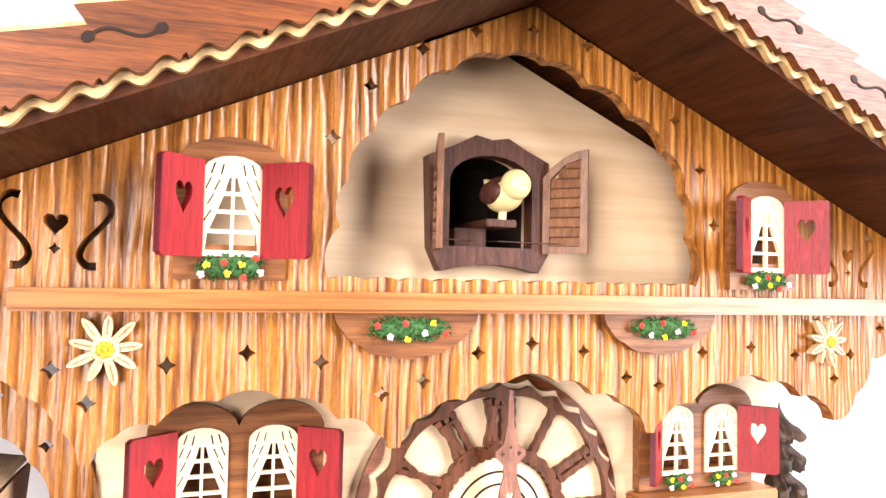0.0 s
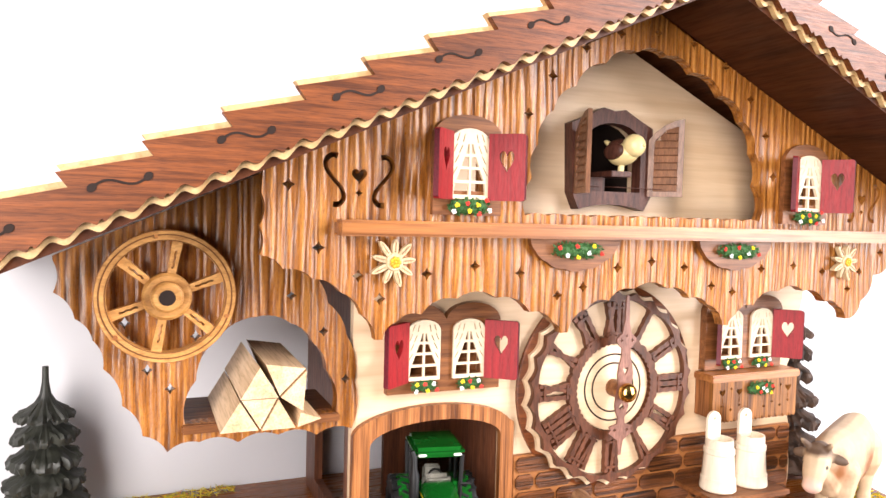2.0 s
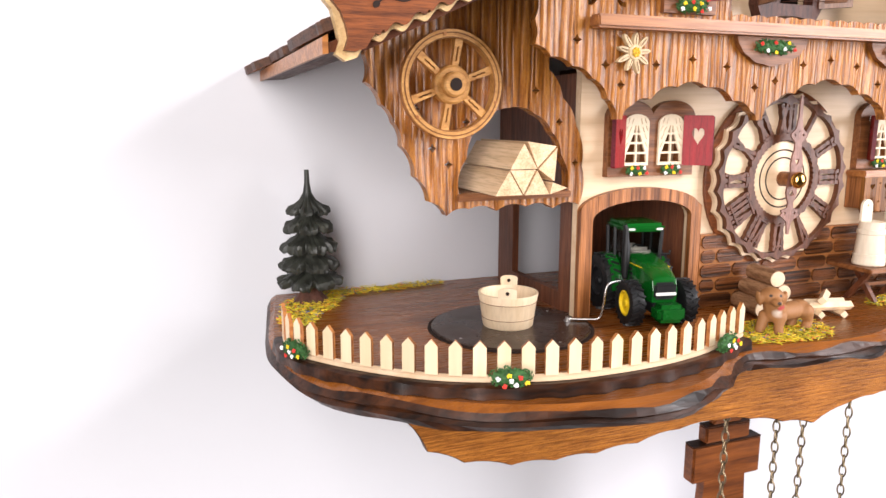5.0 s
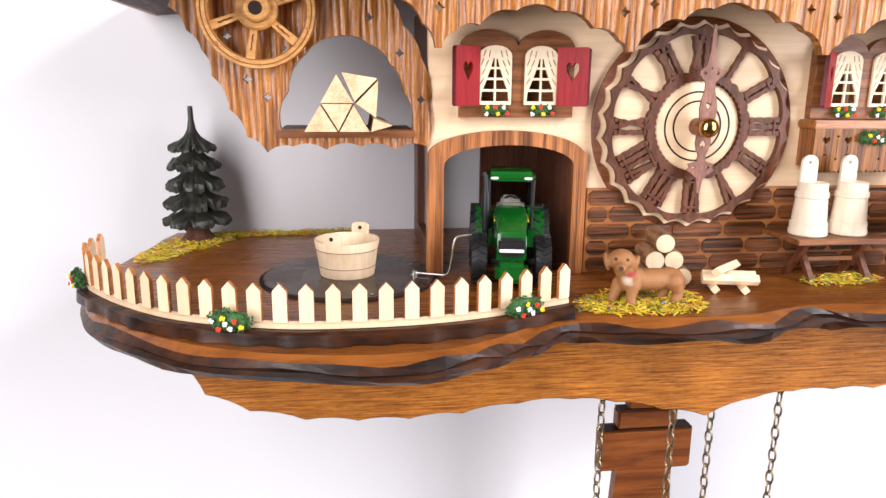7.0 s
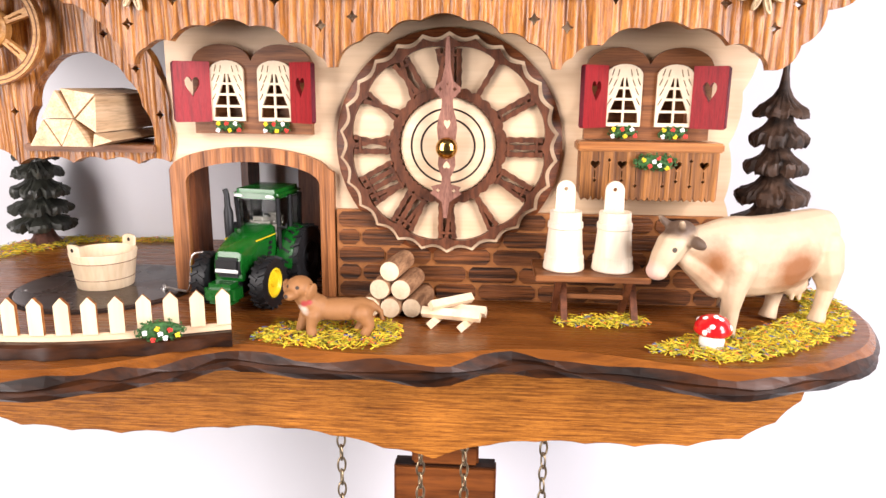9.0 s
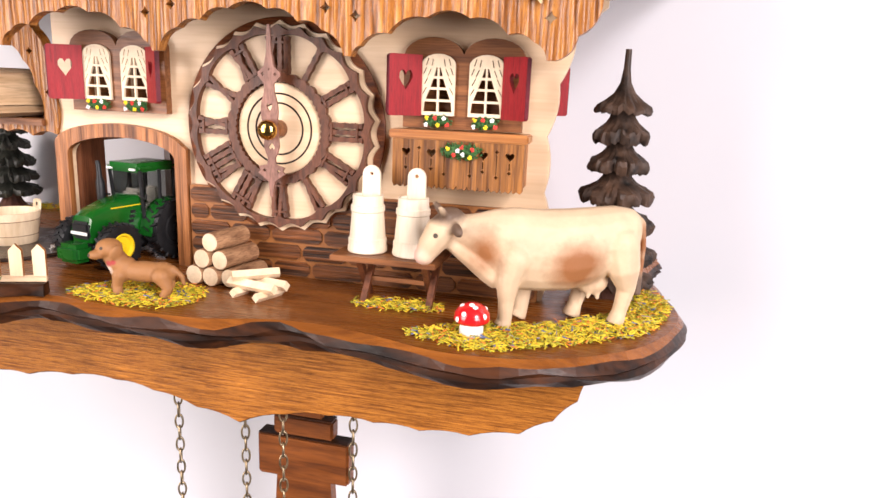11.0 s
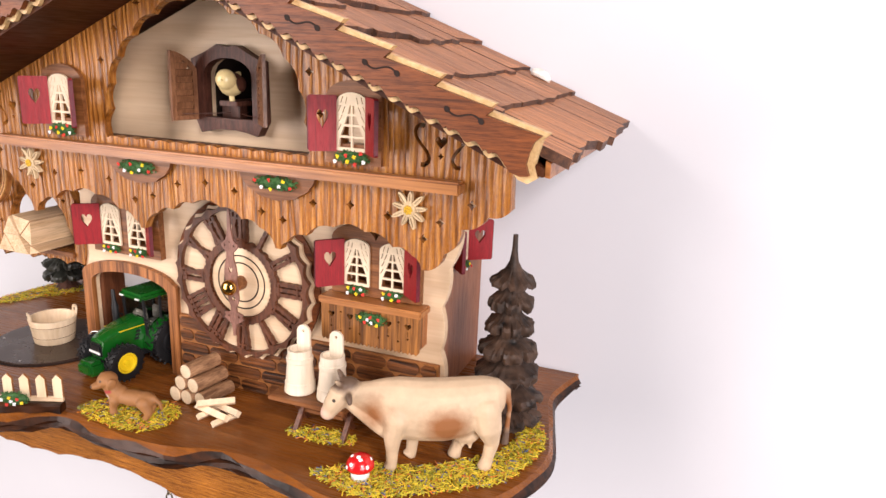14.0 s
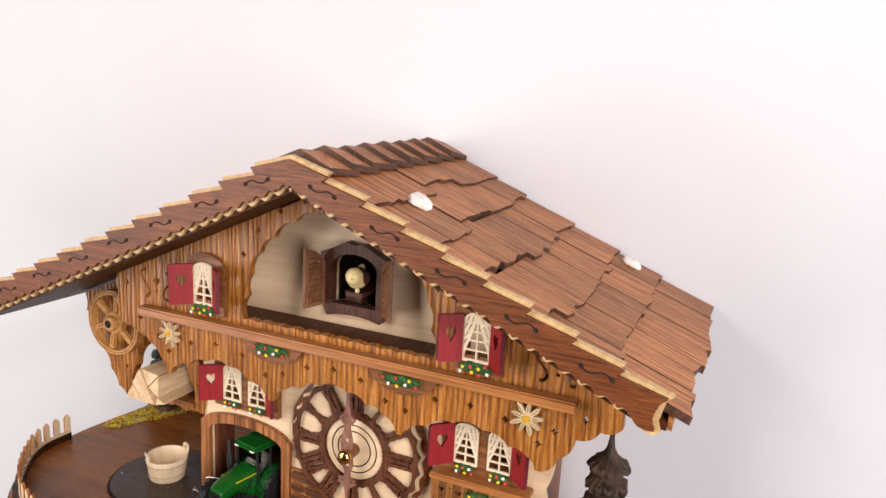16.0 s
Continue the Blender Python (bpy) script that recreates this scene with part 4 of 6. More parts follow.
# ---- cuckoo ----
def build_cuckoo_door():
    door = thing("cuckoo_door", "dark brown cuckoo doorway with louvred doors standing open", "small door")
    cx = -0.0042
    outer = [(cx - 0.0285, 0.2330), (cx - 0.0270, 0.1945), (cx - 0.0225, 0.1850)] + [(cx + x, 0.1850 + 0.0032 * (1 - (x / 0.0225) ** 2)) for x in (-0.014, -0.006, 0.006, 0.014)] + [(cx + 0.0225, 0.1850), (cx + 0.0280, 0.1945), (cx + 0.0270, 0.2330),
             (cx + 0.0170, 0.2375), (cx + 0.0075, 0.2425), (cx, 0.2412), (cx - 0.0075, 0.2428), (cx - 0.0170, 0.2378)]
    inner = [(cx - 0.0190, 0.1955), (cx + 0.0190, 0.1955), (cx + 0.0190, 0.2230)] + [(cx + 0.0190 * math.cos(a), 0.2230 + 0.0115 * math.sin(a)) for a in np.linspace(0.15, math.pi - 0.15, 11)] + [(cx - 0.0190, 0.2230)]
    part("door_frame", board(outer, -0.0060, 0.0018, [inner]), CUCKOO, door, "dark carved door frame")
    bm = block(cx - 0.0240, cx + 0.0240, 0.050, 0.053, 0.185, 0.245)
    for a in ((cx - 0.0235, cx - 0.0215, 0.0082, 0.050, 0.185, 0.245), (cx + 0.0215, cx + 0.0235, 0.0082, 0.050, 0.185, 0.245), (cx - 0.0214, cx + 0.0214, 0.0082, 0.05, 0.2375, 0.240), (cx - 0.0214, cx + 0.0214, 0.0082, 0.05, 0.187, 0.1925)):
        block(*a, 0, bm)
    # The chamber's shade is put into its near-black colour.
    part("door_recess", bm, HOLLOW_SHADE, door, "chamber behind the doorway, near-black for its shade")
    for s, hinge, outer_edge in ((-1, (cx - 0.0250, -0.0062), (-0.0338, -0.0245)), (1, (cx + 0.0245, -0.0062), (0.0345, -0.0200))):
        d = Vector((outer_edge[0] - hinge[0], outer_edge[1] - hinge[1]))
        w = 0.0195
        m = Matrix.Translation((hinge[0], hinge[1], 0.1935)) @ Matrix.Rotation(math.atan2(d.y, d.x), 4, "Z")
        h0, h1 = 0.0330, 0.0445
        edge = [(0, 0), (w, 0), (w, h1), (w * 0.75, h1 - 0.0008), (w * 0.45, h1 - 0.0035), (w * 0.2, h1 - 0.0072), (0, h0)]
        gap = [(w * 0.16, 0.003), (w * 0.84, 0.003), (w * 0.84, h1 - 0.004), (w * 0.5, h1 - 0.0062), (w * 0.16, h0 - 0.001)]
        leaf = part("door_leaf", board(edge, -0.0012, 0.0012, [gap]), LOUVRE, door, "brown louvred door leaf", at=m)
        for k in range(9):
            z = 0.0052 + 0.0042 * k
            lo = w * 0.16 if z < h0 - 0.003 else w * (0.16 + 0.34 * (z - h0 + 0.003) / 0.009)
            bm = bmesh.new()
            block(lo, w * 0.84, -0.0006, 0.0006, -0.0024, 0.0024, 0.0002, bm)
            part("slat", bm, LOUVRE, leaf, at=pose(0, 0, z, -22, 0, 0))
        part("wire_link", tube([(hinge[0] + d.x * 0.6, hinge[1] + d.y * 0.6, 0.2000), (hinge[0] + d.x * 0.6, hinge[1] + d.y * 0.6, 0.1975), (cx + s * 0.006, 0.0, 0.1985), (cx + s * 0.004, 0.012, 0.1990)], 0.00024, 6), CUCKOO, door, "thin dark wire")
    part("perch", block(cx - 0.004, cx + 0.010, -0.010, 0.030, 0.2040, 0.2072, 0.0004), CUCKOO, door)
    part("perch_lever", block(cx - 0.013, cx + 0.002, 0.004, 0.012, 0.1950, 0.2040, 0.0004), CUCKOO, door)


build_cuckoo_door()


def build_bird():
    bm = bmesh.new()
    ball(bm, (0, 0, 0), (0.0072, 0.0098, 0.0068), Euler((math.radians(-18), 0, 0)), 20, 14)
    ball(bm, (0, -0.0068, 0.0050), (0.0064, 0.0066, 0.0066), None, 18, 12)
    ball(bm, (0, 0.0095, 0.0040), (0.0030, 0.0060, 0.0016), Euler((math.radians(25), 0, 0)), 12, 8)
    ball(bm, (0, -0.0130, 0.0058), (0.0010, 0.0018, 0.0009), None, 8, 6)
    lathe([(0.0018, -0.0100), (0.0018, -0.004)], 10, bm)
    plain_faces = len(bm.faces)
    ball(bm, (0, 0.0030, 0.0030), (0.0062, 0.0082, 0.0052), Euler((math.radians(-10), 0, 0)), 16, 12)
    for s in (-1, 1):
        ball(bm, (s * 0.0062, 0.0020, 0.0008), (0.0022, 0.0072, 0.0048), Euler((math.radians(-14), 0, 0)), 14, 10)
    bm.faces.ensure_lookup_table()
    for i, f in enumerate(bm.faces):
        f.material_index = 1 if i >= plain_faces else 0
    ob = part("bird_figure", bm, CREAM, None, at=pose(0.0005, -0.0085, 0.2172, 8, 0, 14), soft=60)
    ob.data.materials.append(CUCKOO)
    tagged(ob, "small cream bird figure with brown wings on its perch", "figurine")


build_bird()


# ---- dial ----
DX, DZ = 0.0010, 0.0822


def polar(r, a):
    return (DX + r * math.sin(a), DZ + r * math.cos(a))


def build_dial():
    dial = thing("clock_dial", "round carved brown dial with pale ground and roman numerals", "clock dial")
    part("dial_disc", lathe([(0.0590, 0.0), (0.0606, 0.0012), (0.0606, 0.0030), (0.0598, 0.0036)], 72, put=facing(DX, 0.0018, DZ)), FASCIA, dial, "dark brown backing disc", soft=40)
    n = 26
    def ring(r, depth, count, phase=0.0, steps=7):
        out = []
        for k in range(count * steps):
            u = k / steps % 1
            rr = r - depth * math.sin(math.pi * u)
            out.append(polar(rr, 2 * math.pi * (k / steps + phase) / count))
        return out
    part("dial_ground", board(ring(0.0586, 0.0028, n), -0.0042, -0.0019), MAPLE, dial, "pale maple ground with scalloped rim")
    outer = ring(0.0562, 0.0028, n)
    inner = []
    for k in range(12):
        for u in np.linspace(-0.5, 0.42, 9):
            a = 2 * math.pi * (k + 0.5 + u * 0.96) / 12
            rr = 0.0488 + 0.0028 * max(0.0, math.cos(u * math.pi)) ** 0.4
            inner.append(polar(rr, a))
    part("chapter_ring", board(outer, -0.0082, -0.0043, [inner]), DIAL, dial, "brown fretted outer ring")
    part("inner_ring", board(ring(0.0300, -0.0012, 30), -0.0082, -0.0043, [ring(0.0262, 0.0008, 48)]), DIAL, dial, "brown toothed inner ring")
    # roman numerals, feet toward the centre
    marks = {1: "I", 2: "II", 3: "III", 4: "IV", 5: "V", 6: "VI", 7: "VII", 8: "VIII", 9: "IX", 10: "X", 11: "XI", 12: "XII"}
    for hour, text in marks.items():
        widths = {"I": 0.0038, "V": 0.0068, "X": 0.0068}
        total = sum(widths[c] for c in text)
        x, mark = -total / 2, []
        a = 2 * math.pi * hour / 12
        r0, r1 = 0.0300, 0.0498
        def seg(x0, ra, x1, rb, w, lift):
            pts = []
            for u in np.linspace(0, 1, 8):
                px, pr = x0 + (x1 - x0) * u, ra + (rb - ra) * u
                pts.append((DX + pr * math.sin(a) + px * math.cos(a), DZ + pr * math.cos(a) - px * math.sin(a)))
            mark.append(part("numeral" if not mark else "stroke", board(strip(pts, [w * (1.22 + 0.5 * (i % 2)) for i in range(8)]), -0.0078 - lift, -0.0044), DIAL, mark[0] if mark else dial))
        for i, c in enumerate(text):
            w = widths[c]
            m = x + w / 2
            if c == "I":
                seg(m, r0, m, r1, 0.0018, 0.0001 * i)
            elif c == "V":
                seg(m, r0, m - 0.0022, r1, 0.0017, 0.0001 * i)
                seg(m, r0, m + 0.0022, r1, 0.0014, 0.0001 * i + 0.00005)
            else:
                seg(m + 0.0022, r0, m - 0.0022, r1, 0.0017, 0.0001 * i)
                seg(m - 0.0022, r0, m + 0.0022, r1, 0.0014, 0.0001 * i + 0.00005)
            x += w
        if len(text) > 1:
            seg(-total / 2 + 0.0012, 0.0318, total / 2 - 0.0012, 0.0318, 0.0009, 0.0006)
            seg(-total / 2 + 0.0012, 0.0466, total / 2 - 0.0012, 0.0466, 0.0009, 0.0006)
    part("centre_disc", lathe([(0.0252, 0.0), (0.0252, 0.0016), (0.0246, 0.0020)], 56, put=facing(DX, -0.0043, DZ)), MAPLE, dial, "pale turned centre disc", soft=40)
    # Flat near-black rings in place of the shade in two turned grooves.
    for r in (0.0142, 0.0194):
        part("centre_groove", board([polar(r + 0.0005, 2 * math.pi * k / 64) for k in range(64)], -0.00645, -0.0062, [[polar(r - 0.0005, 2 * math.pi * k / 64) for k in range(64)]]), HOLLOW_SHADE, dial)
    return dial


build_dial()


def build_pointers():
    pointer = thing("clock_pointers", "fretted reddish-brown wooden clock pointers at six o'clock", "clock pointer")
    def leaf(angle, pts, holes, y0, y1, name):
        ca, sa = math.cos(angle), math.sin(angle)
        def spin(p):
            return (DX + p[0] * ca + p[1] * sa, DZ - p[0] * sa + p[1] * ca)
        loop = [(w, h) for h, w in pts] + [(-w, h) for h, w in pts[::-1]]
        part(name, board([spin(p) for p in loop], y0, y1, [[spin(p) for p in h] for h in holes]), POINTER, pointer)
    minute = [(-0.004, 0.003), (0.004, 0.0045), (0.010, 0.0052), (0.015, 0.0045), (0.020, 0.0030), (0.0245, 0.0028), (0.027, 0.0052), (0.0285, 0.0066), (0.0305, 0.0066), (0.0320, 0.0048), (0.0335, 0.0030), (0.036, 0.0024), (0.041, 0.0014), (0.046, 0.0013), (0.051, 0.0011), (0.055, 0.0007)]
    leaf(0.0, minute, [heart(0, 0.0118, 0.0036, 0.005, 12), star4(0.0037, 0.0295, 0.0013), star4(-0.0037, 0.0295, 0.0013), star4(0, 0.0320, 0.0008)], -0.0178, -0.0166, "minute_pointer")
    hour = [(-0.004, 0.003), (0.004, 0.0042), (0.009, 0.0046), (0.0125, 0.0036), (0.0155, 0.0022), (0.0190, 0.0026), (0.0205, 0.0078), (0.0225, 0.0066), (0.0240, 0.0082), (0.0262, 0.0050), (0.0285, 0.0020), (0.033, 0.0013), (0.037, 0.0009)]
    leaf(math.pi * 1.005, hour, [heart(0, 0.0088, 0.0040, 0.0044, 12), star4(0.0042, 0.0225, 0.0013), star4(-0.0042, 0.0225, 0.0013)], -0.0156, -0.0144, "hour_pointer")
    part("arbor", lathe([(0.0050, 0), (0.0050, 0.0080), (0.0032, 0.0085), (0.0032, 0.0125)], 24, put=facing(DX, -0.0062, DZ)), BROWN_X, pointer, soft=40)
    part("brass_nut", lathe([(0.0040, 0.0), (0.0052, 0.0008), (0.0056, 0.0024), (0.0050, 0.0042), (0.0034, 0.0056), (0.0012, 0.0062)], 28, put=facing(DX, -0.0179, DZ)), BRASS, pointer, "polished round brass nut", soft=60)


POINTER = wood("pointer_brown", (0.1768, 0.0714, 0.0476), (0.3150, 0.1462, 0.1050), "z", 300, 0.2, 0.45, 0.15, 0.0003, 0.05)
build_pointers()


# ---- wing ----
# Brown of the rim grooves, their shade given as colour.
RIM_SHADE = plain("rim_groove_dark", (0.16, 0.055, 0.012), 0.5)


def build_wheel():
    cx, cy, cz = -0.2415, -0.0062, 0.1405
    wheel = thing("wagon_wheel", "amber wooden wagon wheel with six grooved spokes", "wheel")
    ring = lambda r, n=56: [(cx + r * math.cos(2 * math.pi * k / n), cz + r * math.sin(2 * math.pi * k / n)) for k in range(n)]
    part("rim", board(ring(0.0290), cy - 0.0058, cy, [ring(0.0246)]), WHEEL, wheel, soft=30)
    # Thin dark rings laid on the rim stand for the grooves' shade.
    for r0, r1 in ((0.0276, 0.0270), (0.0251, 0.0247)):
        part("rim_line", board(ring(r0), cy - 0.0060, cy - 0.0055, [ring(r1)]), RIM_SHADE, wheel, "thin dark ring for the shade of a rim groove")
    part("rim_band", board(ring(0.0294), cy - 0.0046, cy - 0.0012, [ring(0.0288)]), BEAM, wheel)
    for k in range(6):
        a = math.radians(20 + 60 * k)
        def turned(p):
            return (cx + p[0] * math.cos(a) - p[1] * math.sin(a), cz + p[0] * math.sin(a) + p[1] * math.cos(a))
        spoke = [(0.0085, -0.0017), (0.0250, -0.0023), (0.0250, 0.0023), (0.0085, 0.0017)]
        slot = strip([(0.0125 + 0.0016 * i, 0.0002 * (-1) ** i) for i in range(6)], 0.0009)
        part("spoke", board([turned(p) for p in spoke], cy - 0.0046, cy - 0.0008, [[turned(p) for p in slot]]), WHEEL, wheel)
    part("hub", lathe([(0.0104, 0.0), (0.0104, 0.0050), (0.0092, 0.0060), (0.0070, 0.0060), (0.0066, 0.0096), (0.0056, 0.0104), (0.0036, 0.0104)], 36, put=facing(cx, cy - 0.0002, cz)), WHEEL, wheel, soft=35)
    # Near-black disc on the closed hub, in place of a shaded hole.
    part("axle_hole", lathe([(0.0034, 0.0), (0.0034, 0.0006)], 24, put=facing(cx, cy - 0.0104, cz)), HOLLOW_SHADE, wheel, "dark disc for the shade of the hub hole")
    for k in range(3):
        a = math.radians(100 + 120 * k)
        part("rivet", lathe([(0.0010, 0), (0.0009, 0.0006)], 10, put=facing(cx + 0.0268 * math.cos(a), cy - 0.0058, cz + 0.0268 * math.sin(a))), BEAM, wheel)
    part("wheel_peg", lathe([(0.006, 0.0), (0.006, 0.0062)], 16, put=facing(cx, 0.0, cz)), WHEEL, wheel)


build_wheel()


def build_split_logs():
    tris = [((-0.2195, 0.0800), (-0.2025, 0.0800), (-0.2110, 0.0938)), ((-0.2105, 0.0942), (-0.2020, 0.0805), (-0.1945, 0.0942)), ((-0.2015, 0.0800), (-0.1860, 0.0800), (-0.1940, 0.0938)),
            ((-0.2110, 0.0946), (-0.1940, 0.0946), (-0.2025, 0.1090)), ((-0.1935, 0.0952), (-0.2000, 0.1100), (-0.1815, 0.1072)), ((-0.1930, 0.0944), (-0.1812, 0.1062), (-0.1826, 0.0872)), ((-0.1852, 0.0800), (-0.1740, 0.0832), (-0.1838, 0.0868))]
    r = random.Random(2)
    for i, t in enumerate(tris):
        c = (sum(p[0] for p in t) / 3, sum(p[1] for p in t) / 3)
        pts = [(c[0] + (x - c[0]) * 0.985, c[1] + (z - c[1]) * 0.985) for x, z in t]
        ob = part("split_log", board(pts, -0.0215 + r.uniform(0, 0.001), 0.046), SPLIT)
        tagged(ob, "pale three-sided split firewood log in the wood store", "log", "split logs in the store")


SPLIT = wood("split_wood", (0.60, 0.40, 0.22), (0.78, 0.57, 0.36), "y", 200, 0.05, 0.55, 0.2, 0.0003, 0.0, 0.35, 0.68, 0.5, 0.5, 0.1)
build_split_logs()


# ---- balcony and stone wall ----
def build_balcony():
    bal = thing("balcony", "small ribbed balcony with heart cut-outs under the window", "balcony")
    part("handrail", block(0.0680, 0.1418, -0.0150, 0.0016, 0.0815, 0.0862, 0.0008), BEAM, bal, "honey-stained handrail")
    low = []
    n = 12
    for k in range(n):
        x0 = 0.1400 - 0.0700 * k / n
        w = 0.0700 / n
        low += [(x0, 0.0575), (x0 - w * 0.2, 0.0560), (x0 - w * 0.5, 0.0572), (x0 - w * 0.8, 0.0560), (x0 - w * 0.97, 0.0585)]
    outline = [(0.0700, 0.0814), (0.1400, 0.0814)] + low
    holes = []
    for k in range(5):
        x = 0.0775 + 0.0138 * k
        if k != 2:
            holes.append(heart(x, 0.0745, 0.0050, 0.0045, 14))
            holes.append([(x - 0.0003, 0.0716), (x - 0.0003, 0.0680), (x + 0.0003, 0.0680), (x + 0.0003, 0.0716)])
            holes.append(star4(x, 0.0665, 0.0012))
    for k in range(6):
        x = 0.0708 + 0.0138 * k
        if 0 < k < 5:
            holes.append(star4(x, 0.0770, 0.0012))
            holes.append(star4(x, 0.0640, 0.0012))
            holes.append([(x - 0.0002, 0.0754), (x - 0.0002, 0.0655), (x + 0.0002, 0.0655), (x + 0.0002, 0.0754)])
    part("balcony_front", board(outline, -0.0138, -0.0105, holes), BALCONY, bal, "ribbed balcony front with hearts")
    for x in (0.0702, 0.1364):
        part("balcony_side", block(x, x + 0.0034, -0.0104, 0.0016, 0.0590, 0.0814), RIB_DARK, bal)
    flower_bed("balcony_flowers", (0.1075, -0.0140, 0.0765), 0.0215, 0.0048, 0.0090, [(-0.6, 0.3, "y"), (-0.3, -0.4, "r"), (0.1, 0.5, "r"), (0.15, -0.3, "w"), (0.6, 0.3, "r"), (0.5, -0.6, "y"), (-0.1, 0.1, "w")], 51, "green bunch with red, white and yellow flowers on the balcony")


build_balcony()


def build_brick_wall():
    base = part("stone_base", block(-0.0606, 0.1500, -0.0016, 0.0018, TOP, 0.0462, 0.0004), MORTAR)
    tagged(base, "carved dark brown stone courses with paler joints", "stone base", kind="structure")
    r = random.Random(9)
    rows = 5
    high = 0.0500 / rows
    for k in range(rows):
        z0 = TOP + k * high
        x = -0.0600 - (0.013 if k % 2 else 0.0)
        while x < 0.149:
            w = r.uniform(0.024, 0.034)
            a, b = max(x, -0.0600) + 0.0009, min(x + w, 0.1494) - 0.0009
            x += w
            if b - a < 0.004:
                continue
            c = 0.0022
            e0, e1 = z0 + 0.0008, z0 + high - 0.0007
            pts = [(a + c, e0), (b - c, e0), (b, e0 + c), (b, e1 - c), (b - c, e1), (a + c, e1), (a, e1 - c), (a, e0 + c)]
            part("stone", board(pts, -0.0024 - r.uniform(0, 0.0005), -0.0015), COURSE, base)


MORTAR = plain("joint_brown", (0.30, 0.115, 0.034), 0.5, 0, 0.2)
COURSE = wood("carved_course", (0.0154, 0.0056, 0.0021), (0.2295, 0.0782, 0.0229), "x", 520, 0.035, 0.42, 0.9, 0.0010, 0.0, 0.35, 0.68, 0.7, 0.8, 0.3, 0.3)


# ---- things on the deck ----
def build_turntable():
    table = thing("turntable", "glossy black round turntable let into the deck", "turntable")
    put = lambda x, y, z: (-0.1975 + x, 0.003 + y, TOP + z)
    part("plate", lathe([(0.0488, -0.003), (0.0488, 0.0012), (0.0482, 0.0018)], 72, put=put), BLACKGLOSS, table, soft=30)
    # Near-black disc showing round the plate as the gap's shade.
    part("gap_ring", lathe([(0.0510, -0.003), (0.0510, 0.0004)], 72, put=put), HOLLOW_SHADE, table)
    for a in (200, 285, 30):
        part("screw", lathe([(0.0008, 0.001), (0.0008, 0.0021)], 10, put=lambda x, y, z, a=a: (-0.1975 + 0.042 * math.cos(math.radians(a)) + x, 0.001 + 0.042 * math.sin(math.radians(a)) + y, TOP + z)), STEEL, table)


build_turntable()


def build_tub():
    tub = thing("wooden_tub", "pale turned beech wash tub standing on the turntable", "tub", at=pose(-0.1990, 0.0035, TOP + 0.0019) @ Matrix.Scale(0.94, 4))
    part("tub_body", lathe([(0.0160, 0.0), (0.0163, 0.0004), (0.0172, 0.0058), (0.0173, 0.0062), (0.0171, 0.0064), (0.0186, 0.0160), (0.0188, 0.0164), (0.0187, 0.0168), (0.0196, 0.0214), (0.0194, 0.0220), (0.0180, 0.0220), (0.0176, 0.0210), (0.0160, 0.0040), (0.0, 0.0038)], 48), BEECH, tub, soft=30)
    # Brown rings over the turned grooves give their shade as colour.
    for r, z in ((0.01735, 0.0062), (0.01882, 0.0165)):
        part("hoop_line", tube([(r * math.cos(2 * math.pi * k / 40), r * math.sin(2 * math.pi * k / 40), z) for k in range(40)], 0.00022, 6, closed=True), LOUVRE, tub, "thin brown ring for the shade of a turned groove")
    for a in (63, 243):
        bm = bmesh.new()
        steps, ri, ro = 8, 0.0180, 0.0195
        span = math.radians(17)
        lo, hi = 0.0214, 0.0285
        cols = []
        for k in range(steps + 1):
            q = math.radians(a) + span * (2 * k / steps - 1)
            top = hi - 0.0016 * abs(2 * k / steps - 1) ** 4
            cols.append([bm.verts.new((r * math.cos(q), r * math.sin(q), z)) for r, z in ((ri, lo), (ro, lo), (ro + 0.0006, top), (ri + 0.0006, top))])
        for c, d in zip(cols, cols[1:]):
            for i in range(4):
                bm.faces.new((c[i], c[(i + 1) % 4], d[(i + 1) % 4], d[i]))
        bm.faces.new(cols[0])
        bm.faces.new(cols[-1])
        part("lug", bm, BEECH, tub)
        q = math.radians(a)
        # Near-black plug through the solid lug, standing for a shaded hole.
        hole = lathe([(0.0012, -0.0011), (0.0012, 0.0011)], 12, put=lambda x, y, z: ((0.0190 + z) * math.cos(q) - x * math.sin(q), (0.0190 + z) * math.sin(q) + x * math.cos(q), 0.0252 + y))
        part("grip_hole", hole, HOLLOW_SHADE, tub, "dark plug for the shade of the grip hole")


build_tub()


FIR_FOOT = plain("carved_foot_brown", (0.095, 0.038, 0.024), 0.55, 0, 0.5, 140, 0.8, 0.0, 0.0014)


